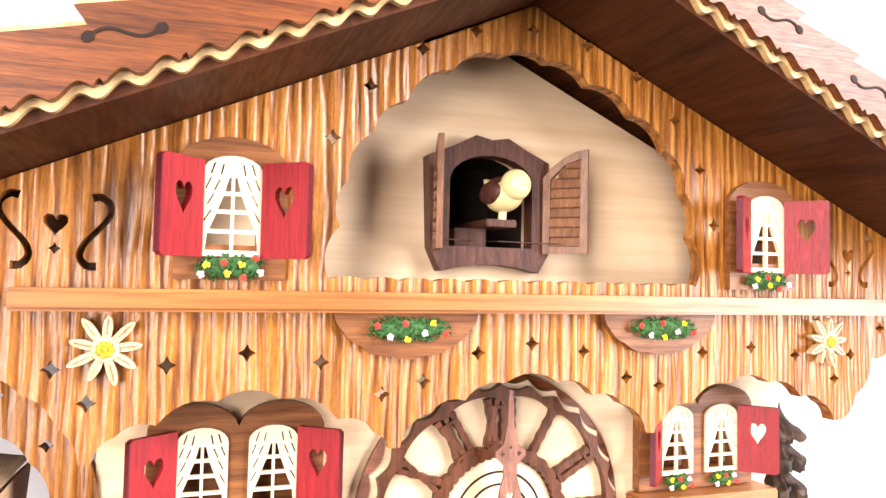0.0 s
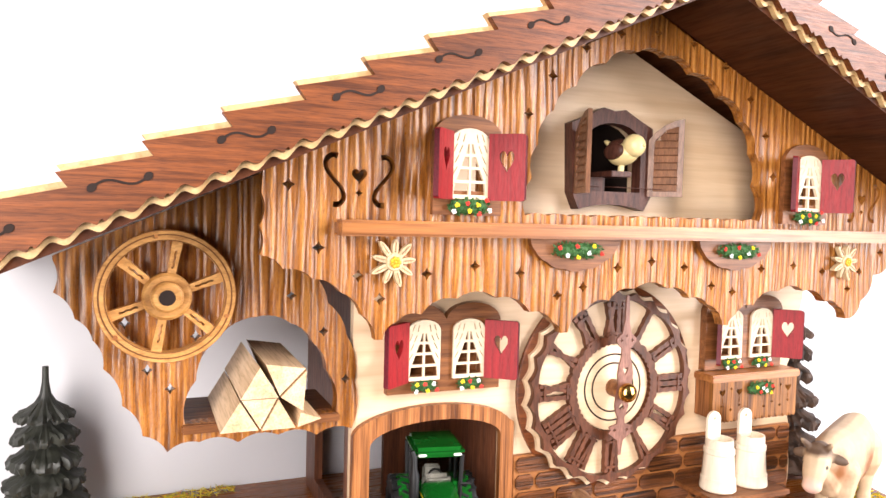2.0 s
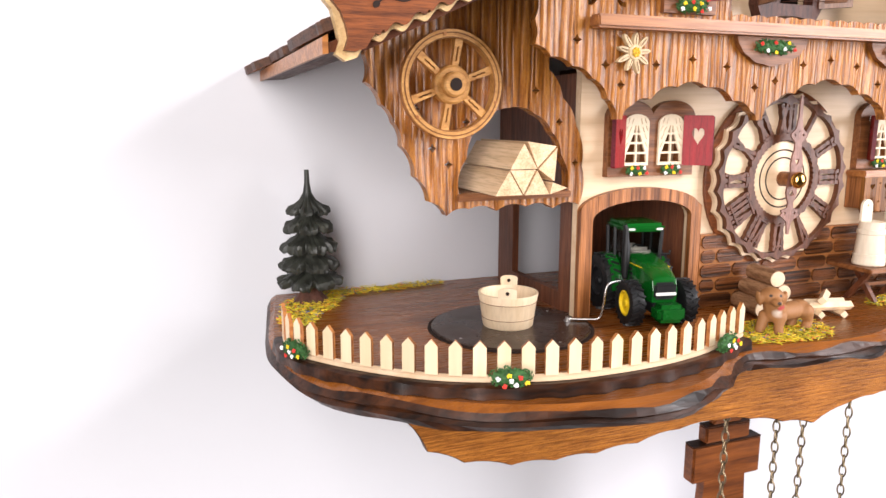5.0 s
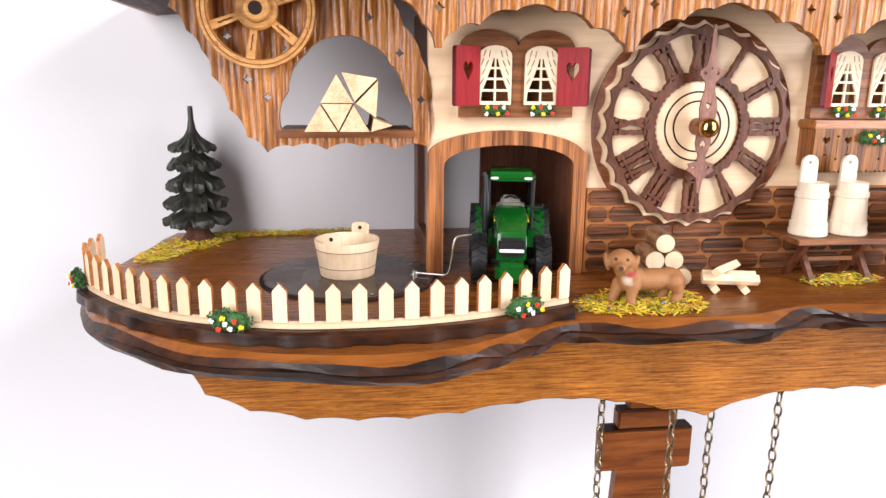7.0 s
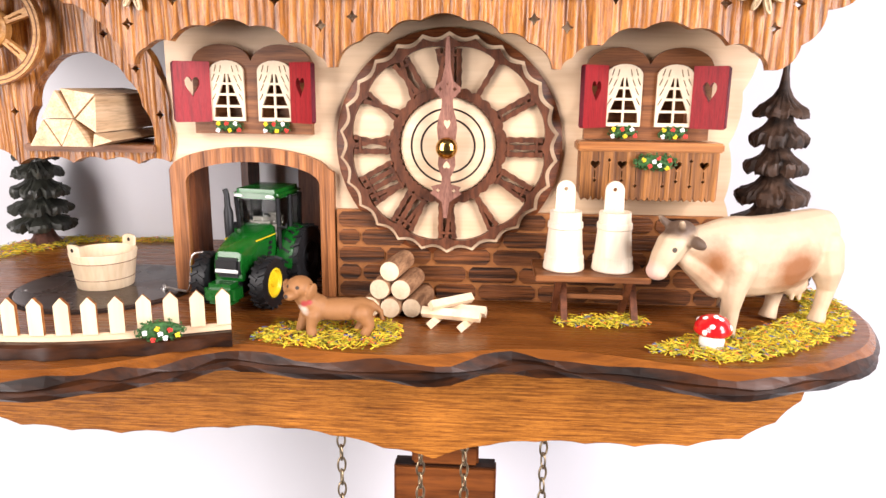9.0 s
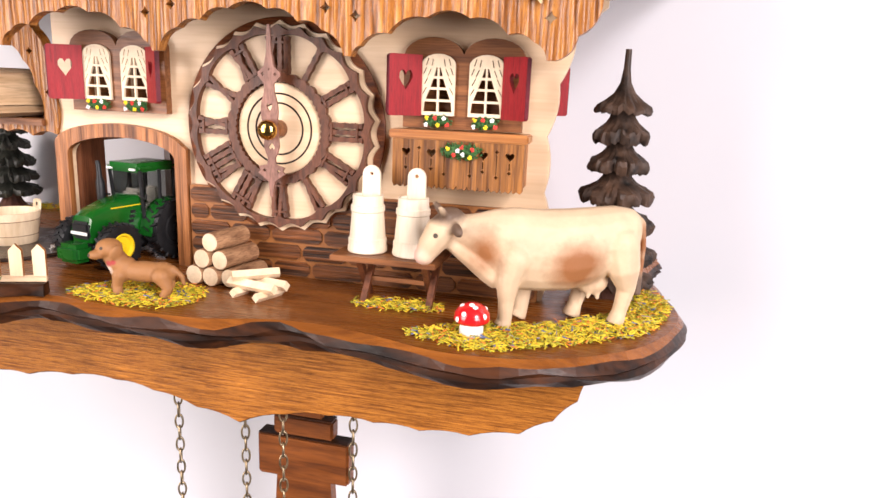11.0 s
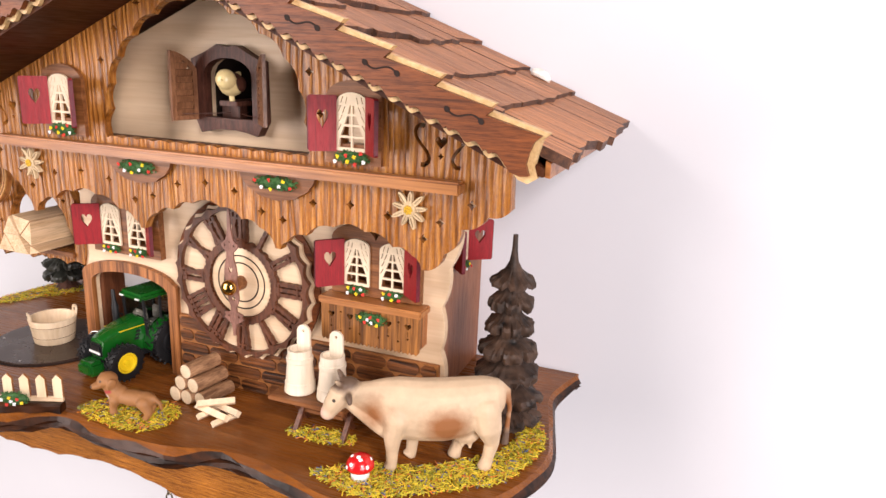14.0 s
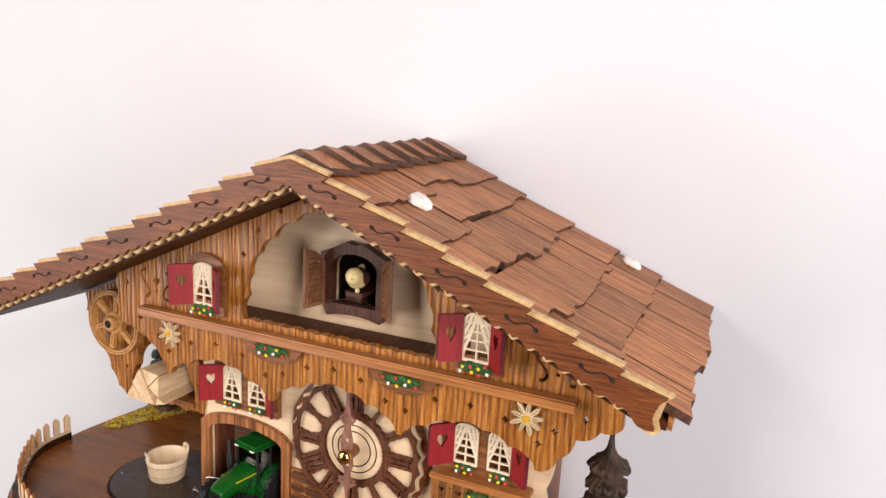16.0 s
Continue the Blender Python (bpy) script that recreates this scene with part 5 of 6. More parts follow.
def build_fir(x, y, height, tiers, mat, label, seed):
    """tiers: (height of the rim's lower edge, radius) from the top down."""
    r = random.Random(seed)
    tree = thing("carved_fir", label, "fir tree", "carved firs", at=pose(x, y, TOP, 0, 0, 40 * seed))
    part("trunk", lathe([(0.0135, 0.0), (0.0120, 0.002), (0.0085, 0.006), (0.0065, 0.010), (0.0045, tiers[-1][0] + 0.006)], 12), FIR_FOOT, tree, "brown carved foot")
    n = 84
    crown = [(0.0, 0.0), (0.02, 0.30), (0.10, 0.52), (0.30, 0.68), (0.62, 0.80), (0.92, 0.88), (1.0, 0.94), (0.97, 1.0), (0.55, 0.96), (0.12, 0.90)]
    skirt = [(0.0, 0.0), (0.10, 0.26), (0.30, 0.42), (0.62, 0.56), (0.90, 0.66), (1.0, 0.78), (0.99, 0.92), (0.93, 1.0), (0.55, 0.93), (0.10, 0.84)]
    for i, (z, rad) in enumerate(tiers):
        bm = bmesh.new()
        up = height if i == 0 else tiers[i - 1][0] + 0.0030
        neck = 0.0016 if i == 0 else 0.40 * tiers[i - 1][1]
        lobe, phase = 6 + (i + seed) % 2, r.random() * 6
        cut = [r.uniform(-1, 1) for k in range(n)]
        rings = []
        for f, g in (crown if i == 0 else skirt):
            ring = []
            for k in range(n):
                a = 2 * math.pi * k / n
                wave = abs(math.sin(lobe * a / 2 + phase))
                groove = max(0.0, 1 - wave / 0.5)
                rough = noise.noise(Vector((7 * math.cos(a), 7 * math.sin(a), i * 5.3 + g * 3)))
                rr = neck + (rad - neck) * f
                rr *= 1 - 0.20 * groove * f + 0.10 * rough * (0.3 + f)
                rr += 0.00055 * cut[k] * (f > 0.85)
                zz = up + (z - up) * g
                zz += f * (0.0026 * groove + 0.0016 * rough) - 0.0006 * cut[(k * 5) % n] * (f > 0.85)
                ring.append(bm.verts.new((rr * math.cos(a), rr * math.sin(a), zz)))
            rings.append(ring)
        for p, q in zip(rings, rings[1:]):
            for k in range(n):
                bm.faces.new((p[k], p[(k + 1) % n], q[(k + 1) % n], q[k]))
        bm.faces.new(rings[0])
        bm.faces.new(rings[-1])
        part("bough_tier", bm, mat, tree, soft=30)
    return tree


build_fir(-0.3015, 0.1080, 0.0925, [(0.0624, 0.0150), (0.0500, 0.0172), (0.0362, 0.0190), (0.0240, 0.0205), (0.0122, 0.0222)], FIR, "carved dark green fir tree at the back of the deck", 1)
build_fir(0.1865, 0.0330, 0.1360, [(0.1020, 0.0152), (0.0857, 0.0152), (0.0700, 0.0164), (0.0530, 0.0200), (0.0368, 0.0220), (0.0200, 0.0240), (0.0060, 0.0246)], FIR_BROWN, "tall carved brown-green fir tree beside the house", 2)


# fence round the left lobe
FENCE = [(-0.3335, 0.012), (-0.3345, -0.010), (-0.3290, -0.0280), (-0.3180, -0.0440), (-0.3010, -0.0630), (-0.2780, -0.0820), (-0.2520, -0.0945), (-0.2230, -0.1025), (-0.1935, -0.1040), (-0.1640, -0.1020), (-0.1370, -0.0960), (-0.1140, -0.0870), (-0.0945, -0.0790)]


def build_fence():
    fence = thing("picket_fence", "curved pale wooden picket fence on a dark bark rim", "fence")
    line = catmull(FENCE, 10)
    total = [0.0]
    for a, b in zip(line, line[1:]):
        total.append(total[-1] + math.hypot(b[0] - a[0], b[1] - a[1]))
    def at(s):
        for i in range(len(total) - 1):
            if total[i + 1] >= s:
                u = (s - total[i]) / (total[i + 1] - total[i])
                a, b = line[i], line[i + 1]
                return (a[0] + (b[0] - a[0]) * u, a[1] + (b[1] - a[1]) * u), math.atan2(b[1] - a[1], b[0] - a[0])
        return line[-1], math.atan2(line[-1][1] - line[-2][1], line[-1][0] - line[-2][0])
    def band(half_in, half_out, z0, z1, rough):
        bm = bmesh.new()
        cols = []
        for k in range(61):
            (x, y), a = at(total[-1] * k / 60)
            nx, ny = math.sin(a), -math.cos(a)
            w = rough * math.sin(k * 1.7) + rough * 0.5 * math.sin(k * 0.73)
            cols.append([bm.verts.new(p) for p in ((x - nx * half_in, y - ny * half_in, z0), (x + nx * (half_out + w), y + ny * (half_out + w), z0), (x + nx * (half_out + w * 0.3) , y + ny * (half_out + w * 0.3), z1 - 0.0012 + w * 0.4), (x + nx * (half_out - 0.0016), y + ny * (half_out - 0.0016), z1), (x - nx * half_in, y - ny * half_in, z1))])
        for c, d in zip(cols, cols[1:]):
            for i in range(5):
                bm.faces.new((c[i], c[(i + 1) % 5], d[(i + 1) % 5], d[i]))
        bm.faces.new(cols[0])
        bm.faces.new(cols[-1])
        return bm
    part("bark_rim", band(0.0016, 0.0058, TOP + 0.0002, TOP + 0.0066, 0.0011), BARK, fence, "dark bark-covered rim", soft=25)
    part("rail", band(0.0010, 0.0012, TOP + 0.0068, TOP + 0.0098, 0.0), MAPLE, fence)
    bm = board([(-0.0031, 0.0096), (0.0031, 0.0096), (0.0031, 0.0232), (0.0, 0.0266), (-0.0031, 0.0232)], -0.0011, 0.0009)
    me = mesh_of(bm, "picket")
    me.materials.append(MAPLE_UP)
    me.materials.append(BEAM)
    for f in me.polygons:
        f.material_index = int(abs(f.normal.y) < 0.5)
    count = 28
    for k in range(count):
        p, a = at(0.003 + (total[-1] - 0.006) * k / (count - 1))
        ob = new("picket", me)
        ob.parent = fence
        ob.matrix_basis = pose(p[0], p[1], TOP, 0, 0, math.degrees(a))


build_fence()
for i, (fx, fy, turn) in enumerate(((-0.2480, -0.1005, -18), (-0.1205, -0.0945, 22), (-0.3320, -0.0270, -62))):
    bed = flower_bed("fence_flowers", (0, 0, TOP + 0.0112), 0.0205, 0.006, 0.0098, [(-0.6, 0.1, "w"), (-0.1, 0.4, "y"), (0.4, 0.2, "r"), (0.2, -0.5, "w"), (-0.3, -0.6, "r"), (0.7, -0.3, "y"), (0.0, -0.1, "w")], 60 + i, "bunch of red, white and yellow flowers on the fence")
    bed.matrix_basis = pose(fx, fy, 0, 0, 0, turn)


# ---- tractor ----
def build_tractor():
    tr = thing("toy_tractor", "green toy tractor with yellow rims and black tyres", "toy tractor", at=pose(-0.1060, -0.0040, TOP, 0, 0, -11))
    bm = bmesh.new()
    prof = [(-0.0290, 0.0165), (-0.0300, 0.0255), (-0.0285, 0.0318), (-0.0235, 0.0352), (-0.0120, 0.0384), (0.0020, 0.0408), (0.0060, 0.0408), (0.0060, 0.0160)]
    rows = []
    for u, w in ((-1.0, 0.82), (-0.93, 0.93), (-0.7, 1.0), (0.7, 1.0), (0.93, 0.93), (1.0, 0.82)):
        rows.append([bm.verts.new((u * 0.0094 * (0.84 if y < -0.018 else 1.0), y, 0.0165 + (z - 0.0165) * (w if z > 0.02 else 1))) for y, z in prof])
    for a, b in zip(rows, rows[1:]):
        for i in range(len(prof)):
            bm.faces.new((a[i], a[(i + 1) % len(prof)], b[(i + 1) % len(prof)], b[i]))
    bm.faces.new(rows[0])
    bm.faces.new(rows[-1])
    hood = part("hood", bm, GREEN, tr, soft=40)
    part("grille", block(-0.0072, 0.0072, -0.0312, -0.0285, 0.0185, 0.0290, 0.0016), BLACK, hood, "black grille")
    part("headlight", block(-0.0066, 0.0066, -0.0319, -0.0310, 0.0212, 0.0230, 0.0003), WHITE, hood, "pale headlight bar")
    for s in (-1, 1):
        x = s * 0.00935
        part("hood_stripe", block(x - 0.0003, x + 0.0003, -0.016, 0.006, 0.0352, 0.0358), YELLOW, hood, "thin yellow stripe")
        for k in range(3):
            part("hood_vent", block(x - 0.0003, x + 0.0003, -0.004 + 0.0008 * k, -0.0005 + 0.0008 * k, 0.0252 + 0.0028 * k, 0.0270 + 0.0028 * k), BLACK, hood, "black vent")
    part("front_weight", block(-0.0088, 0.0088, -0.0415, -0.0285, 0.0062, 0.0172, 0.0026), GREEN, tr, "green front weight block")
    part("chassis", block(-0.0070, 0.0070, -0.0300, 0.0300, 0.0090, 0.0168, 0.001), BLACK, tr, "black chassis")
    part("axle", lathe([(0.0022, -0.0150), (0.0022, 0.0150)], 10, put=lambda x, y, z: (z, -0.0190 + y, 0.0135 + x)), BLACK, tr)
    part("axle", lathe([(0.0030, -0.0150), (0.0030, 0.0150)], 10, put=lambda x, y, z: (z, 0.0220 + y, 0.0180 + x)), BLACK, tr)
    # cab
    part("cab_floor", block(-0.0125, 0.0125, 0.0045, 0.0300, 0.0168, 0.0250, 0.001), GREEN, tr)
    part("cab_back", block(-0.0120, 0.0120, 0.0280, 0.0300, 0.0250, 0.0330, 0.0005), GREEN, tr)
    part("roof", block(-0.0138, 0.0138, 0.0000, 0.0320, 0.0550, 0.0605, 0.0022), GREEN, tr, "rounded green cab roof", soft=40)
    for s in (-1, 1):
        part("cab_post", tube([(s * 0.0120, 0.0055, 0.0240), (s * 0.0128, 0.0030, 0.0560)], 0.0012, 6), BLACK, tr)
        part("cab_post", tube([(s * 0.0122, 0.0180, 0.0240), (s * 0.0130, 0.0175, 0.0560)], 0.0012, 6), BLACK, tr)
        part("cab_post", tube([(s * 0.0122, 0.0292, 0.0240), (s * 0.0128, 0.0300, 0.0560)], 0.0014, 6), BLACK, tr)
        for x in (0.0095,):
            part("roof_lamp", block(s * x - 0.0022, s * x + 0.0022, -0.0006, 0.0012, 0.0563, 0.0576, 0.0003), WHITE, tr, "pale roof lamp")
        fender = []
        for y, z in [(0.0225 + 0.0200 * math.cos(a), 0.0180 + 0.0205 * math.sin(a)) for a in np.linspace(math.pi * 1.02, math.pi * 0.12, 12)]:
            fender.append((y, z))
        inner = [(0.0225 + 0.0190 * math.cos(a), 0.0180 + 0.0193 * math.sin(a)) for a in np.linspace(math.pi * 0.12, math.pi * 1.02, 12)]
        part("fender", board(fender + inner, 0.0105, 0.0200, put=lambda x, y, z, s=s: (s * y, x, z)), GREEN, tr)
    for s in (-1, 1):
        pane = part("side_window", block(s * 0.0124 - 0.0002, s * 0.0124 + 0.0002, 0.0055, 0.0290, 0.0255, 0.0550), GLASS, tr, "smoky cab glass")
        pane.visible_shadow = False
    pane = part("windscreen", block(-0.0115, 0.0115, 0.0040, 0.0044, 0.0409, 0.0550), GLASS, tr, "smoky cab glass")
    pane.visible_shadow = False
    part("seat", block(-0.0050, 0.0050, 0.0140, 0.0240, 0.0250, 0.0330, 0.0015), SEAT, tr, "pale grey seat", soft=40)
    part("seat_back", block(-0.0050, 0.0050, 0.0220, 0.0250, 0.0330, 0.0440, 0.0012), SEAT, tr, soft=40)
    part("dashboard", block(-0.0080, 0.0080, 0.0062, 0.0110, 0.0250, 0.0440, 0.0022), SEAT, tr, soft=40)
    part("steering_wheel", tube([(0.0038 * math.cos(2 * math.pi * k / 16), 0.0110 + 0.0018 * math.sin(2 * math.pi * k / 16), 0.0415 + 0.0034 * math.sin(2 * math.pi * k / 16)) for k in range(16)], 0.0006, 6, closed=True), BLACK, tr)
    part("exhaust", tube([(-0.0142, -0.0030, 0.0260), (-0.0142, -0.0030, 0.0360), (-0.0142, -0.0032, 0.0480), (-0.0144, -0.0034, 0.0510), (-0.0146, -0.0034, 0.0575), (-0.0158, -0.0030, 0.0605)], [0.0016, 0.0026, 0.0026, 0.0017, 0.0015, 0.0014], 12), BLACK, tr, "black exhaust stack", soft=40)
    part("mirror", tube([(-0.0115, 0.001, 0.0400), (-0.0170, 0.0, 0.0400), (-0.0172, 0.0, 0.0425)], 0.0007, 6), BLACK, tr)
    part("mirror", tube([(0.0125, 0.003, 0.0400), (0.0180, 0.002, 0.0400), (0.0182, 0.002, 0.0425)], 0.0007, 6), BLACK, tr)
    # wheels with treads
    for y, rad, wide, x in ((-0.0190, 0.0140, 0.0090, 0.0172), (0.0220, 0.0190, 0.0105, 0.0182)):
        for s in (-1, 1):
            wheel = thing("wheel", "", "")
            wheel.parent = tr
            wheel.matrix_basis = pose(s * x, y, rad + 0.0003, 0, 90 * s, 0)
            h = wide / 2
            part("tyre", lathe([(rad * 0.58, -h * 0.9), (rad * 0.80, -h), (rad * 0.94, -h * 0.86), (rad * 0.96, -h * 0.5), (rad * 0.96, h * 0.5), (rad * 0.94, h * 0.86), (rad * 0.80, h), (rad * 0.58, h * 0.9), (rad * 0.57, h * 0.25)], 40), BLACK, wheel, soft=40)
            bm = bmesh.new()
            for k in range(20):
                for e in (-1, 1):
                    a = 2 * math.pi * (k + (0.25 if e > 0 else -0.25)) / 20
                    m = Matrix.Rotation(a, 4, "Z") @ Matrix.Translation((rad * 0.965, 0, e * h * 0.48)) @ Matrix.Rotation(math.radians(28 * e), 4, "X")
                    bmesh.ops.create_cube(bm, size=1, matrix=m @ Matrix.Diagonal((rad * 0.11, 0.0013, h * 0.98, 1)))
            part("tread", bm, BLACK, wheel)
            # Rear rims are yellow too; black here stands for the shade on them.
            part("rim", lathe([(rad * 0.56, h * 0.2), (rad * 0.57, h * 0.84), (rad * 0.50, h * 0.90), (rad * 0.42, h * 0.55), (rad * 0.18, h * 0.50), (rad * 0.16, h * 0.85), (rad * 0.05, h * 0.9)], 28), YELLOW if y < 0 else BLACK, wheel, "yellow rim" if y < 0 else "yellow rim blackened for its shade", soft=35)
    return tr


def cab_glass():
    m, tree, bsdf = material("smoky_cab_glass")
    bsdf.inputs["Base Color"].default_value = (0.28, 0.30, 0.29, 1)
    bsdf.inputs["Roughness"].default_value, bsdf.inputs["IOR"].default_value = 0.04, 1.15
    bsdf.inputs["Transmission Weight"].default_value = 1.0
    return m


GLASS = cab_glass()
SEAT = plain("grey_cab_plastic", (0.46, 0.40, 0.35), 0.35, 0, 0.4, 160, 0.1, 0.3)
build_tractor()


def build_crank():
    ob = part("crank_wire", tube(catmull([(-0.1610, -0.0030, TOP + 0.0032), (-0.1500, -0.0085, TOP + 0.0032), (-0.1432, -0.0118, TOP + 0.0042), (-0.1412, -0.0125, TOP + 0.0120), (-0.1395, -0.0128, TOP + 0.0235), (-0.1350, -0.0120, TOP + 0.0262), (-0.1230, -0.0100, TOP + 0.0262)], 5), 0.0007, 8), STEEL, None, soft=60)
    lathe_bm = lathe([(0.0022, 0.0017), (0.0022, 0.0024), (0.0012, 0.0026), (0.0012, 0.0044), (0.0004, 0.0048)], 14, put=lambda x, y, z: (-0.1610 + x, -0.0030 + y, TOP + z))
    part("pin", lathe_bm, STEEL, ob)
    tagged(ob, "bent bright steel wire joining turntable and tractor", "wire crank")


build_crank()


# ---- figures ----
def blend_mesh(name, blobs, voxel, mat, at, label, category, rounds=2):
    """One smooth figure grown from overlapping balls and limbs."""
    bm = bmesh.new()
    for b in blobs:
        if b[0] == "ball":
            ball(bm, b[1], b[2], Euler([math.radians(v) for v in b[3]]) if len(b) > 3 else None, 16, 12)
        elif b[0] == "loft":
            barrel(bm, b[1])
        else:
            tube(b[1], b[2], 10, bm)
            ball(bm, b[1][0], (b[2][0],) * 3, None, 12, 8)
    ob = part(name, bm, mat, None, at=at)
    re = ob.modifiers.new("join", "REMESH")
    re.mode, re.voxel_size, re.use_smooth_shade = "VOXEL", voxel, True
    sm = ob.modifiers.new("soften", "SMOOTH")
    sm.factor, sm.iterations = 0.5, rounds
    return tagged(ob, label, category)


def spotted(name, base, spots, rough=0.5):
    """Painted figure: soft patches (centre, radius, softness, colour) on a mottled ground."""
    m, tree, bsdf = material(name)
    tc = tree.nodes.new("ShaderNodeTexCoord")
    n = noise_of(tree, tc.outputs["Object"], 110, 4)
    col = ramp(tree, n, [(0.3, tuple(c * 0.82 for c in base)), (0.7, base)])
    for centre, radius, soft, colour in spots:
        d = tree.nodes.new("ShaderNodeVectorMath")
        d.operation = "DISTANCE"
        d.inputs[1].default_value = centre
        tree.links.new(tc.outputs["Object"], d.inputs[0])
        wob = tree.nodes.new("ShaderNodeMath")
        wob.operation = "MULTIPLY_ADD"
        wob.inputs[1].default_value = soft * 1.2
        tree.links.new(n, wob.inputs[0])
        tree.links.new(d.outputs["Value"], wob.inputs[2])
        edge = tree.nodes.new("ShaderNodeMapRange")
        for key, value in (("From Min", radius), ("From Max", radius + soft * 1.6), ("To Min", 0.92), ("To Max", 0.0)):
            edge.inputs[key].default_value = value
        tree.links.new(wob.outputs[0], edge.inputs["Value"])
        col = mix(tree, "MIX", edge.outputs["Result"], col, colour)
    tree.links.new(col, bsdf.inputs["Base Color"])
    bsdf.inputs["Roughness"].default_value = rough
    bump(tree, bsdf, noise_of(tree, tc.outputs["Object"], 700, 3), 0.3, 0.0004)
    return m


def barrel(bm, stations, sides=18):
    """A body lofted through ovals (x, height of the middle, half width, half height)."""
    rings = []
    for x, zc, hy, hz in stations:
        rings.append([bm.verts.new((x, hy * math.cos(2 * math.pi * k / sides), zc + hz * math.sin(2 * math.pi * k / sides))) for k in range(sides)])
    for a, b in zip(rings, rings[1:]):
        for k in range(sides):
            bm.faces.new((a[k], a[(k + 1) % sides], b[(k + 1) % sides], b[k]))
    bm.faces.new(rings[0])
    bm.faces.new(rings[-1])


RUST, UMBER, INK, PINK = (0.26, 0.084, 0.017), (0.085, 0.045, 0.028), (0.01, 0.008, 0.007), (0.72, 0.46, 0.38)
HIDE = spotted("painted_hide", (0.62, 0.45, 0.29), [((0.011, -0.0150, 0.0300), 0.0112, 0.007, RUST), ((0.011, 0.0150, 0.0300), 0.0112, 0.007, RUST), ((-0.034, -0.0090, 0.0370), 0.0070, 0.007, RUST), ((-0.034, 0.0090, 0.0370), 0.0070, 0.007, RUST),
               ((0.0500, 0.0, 0.0460), 0.0050, 0.005, RUST), ((-0.0510, 0.0, 0.0560), 0.0085, 0.002, UMBER), ((-0.0485, -0.0130, 0.0480), 0.0055, 0.002, UMBER), ((-0.0485, 0.0130, 0.0480), 0.0055, 0.002, UMBER),
               ((-0.0635, 0.0, 0.0325), 0.0048, 0.003, PINK), ((-0.0568, -0.0066, 0.0448), 0.0012, 0.0002, INK), ((-0.0568, 0.0066, 0.0448), 0.0012, 0.0002, INK), ((0.0500, 0.0, 0.0390), 0.0050, 0.0030, RUST), ((0.0492, 0.0, 0.0290), 0.0050, 0.0030, RUST), ((0.0485, 0.0, 0.0170), 0.0060, 0.003, UMBER)], 0.6)
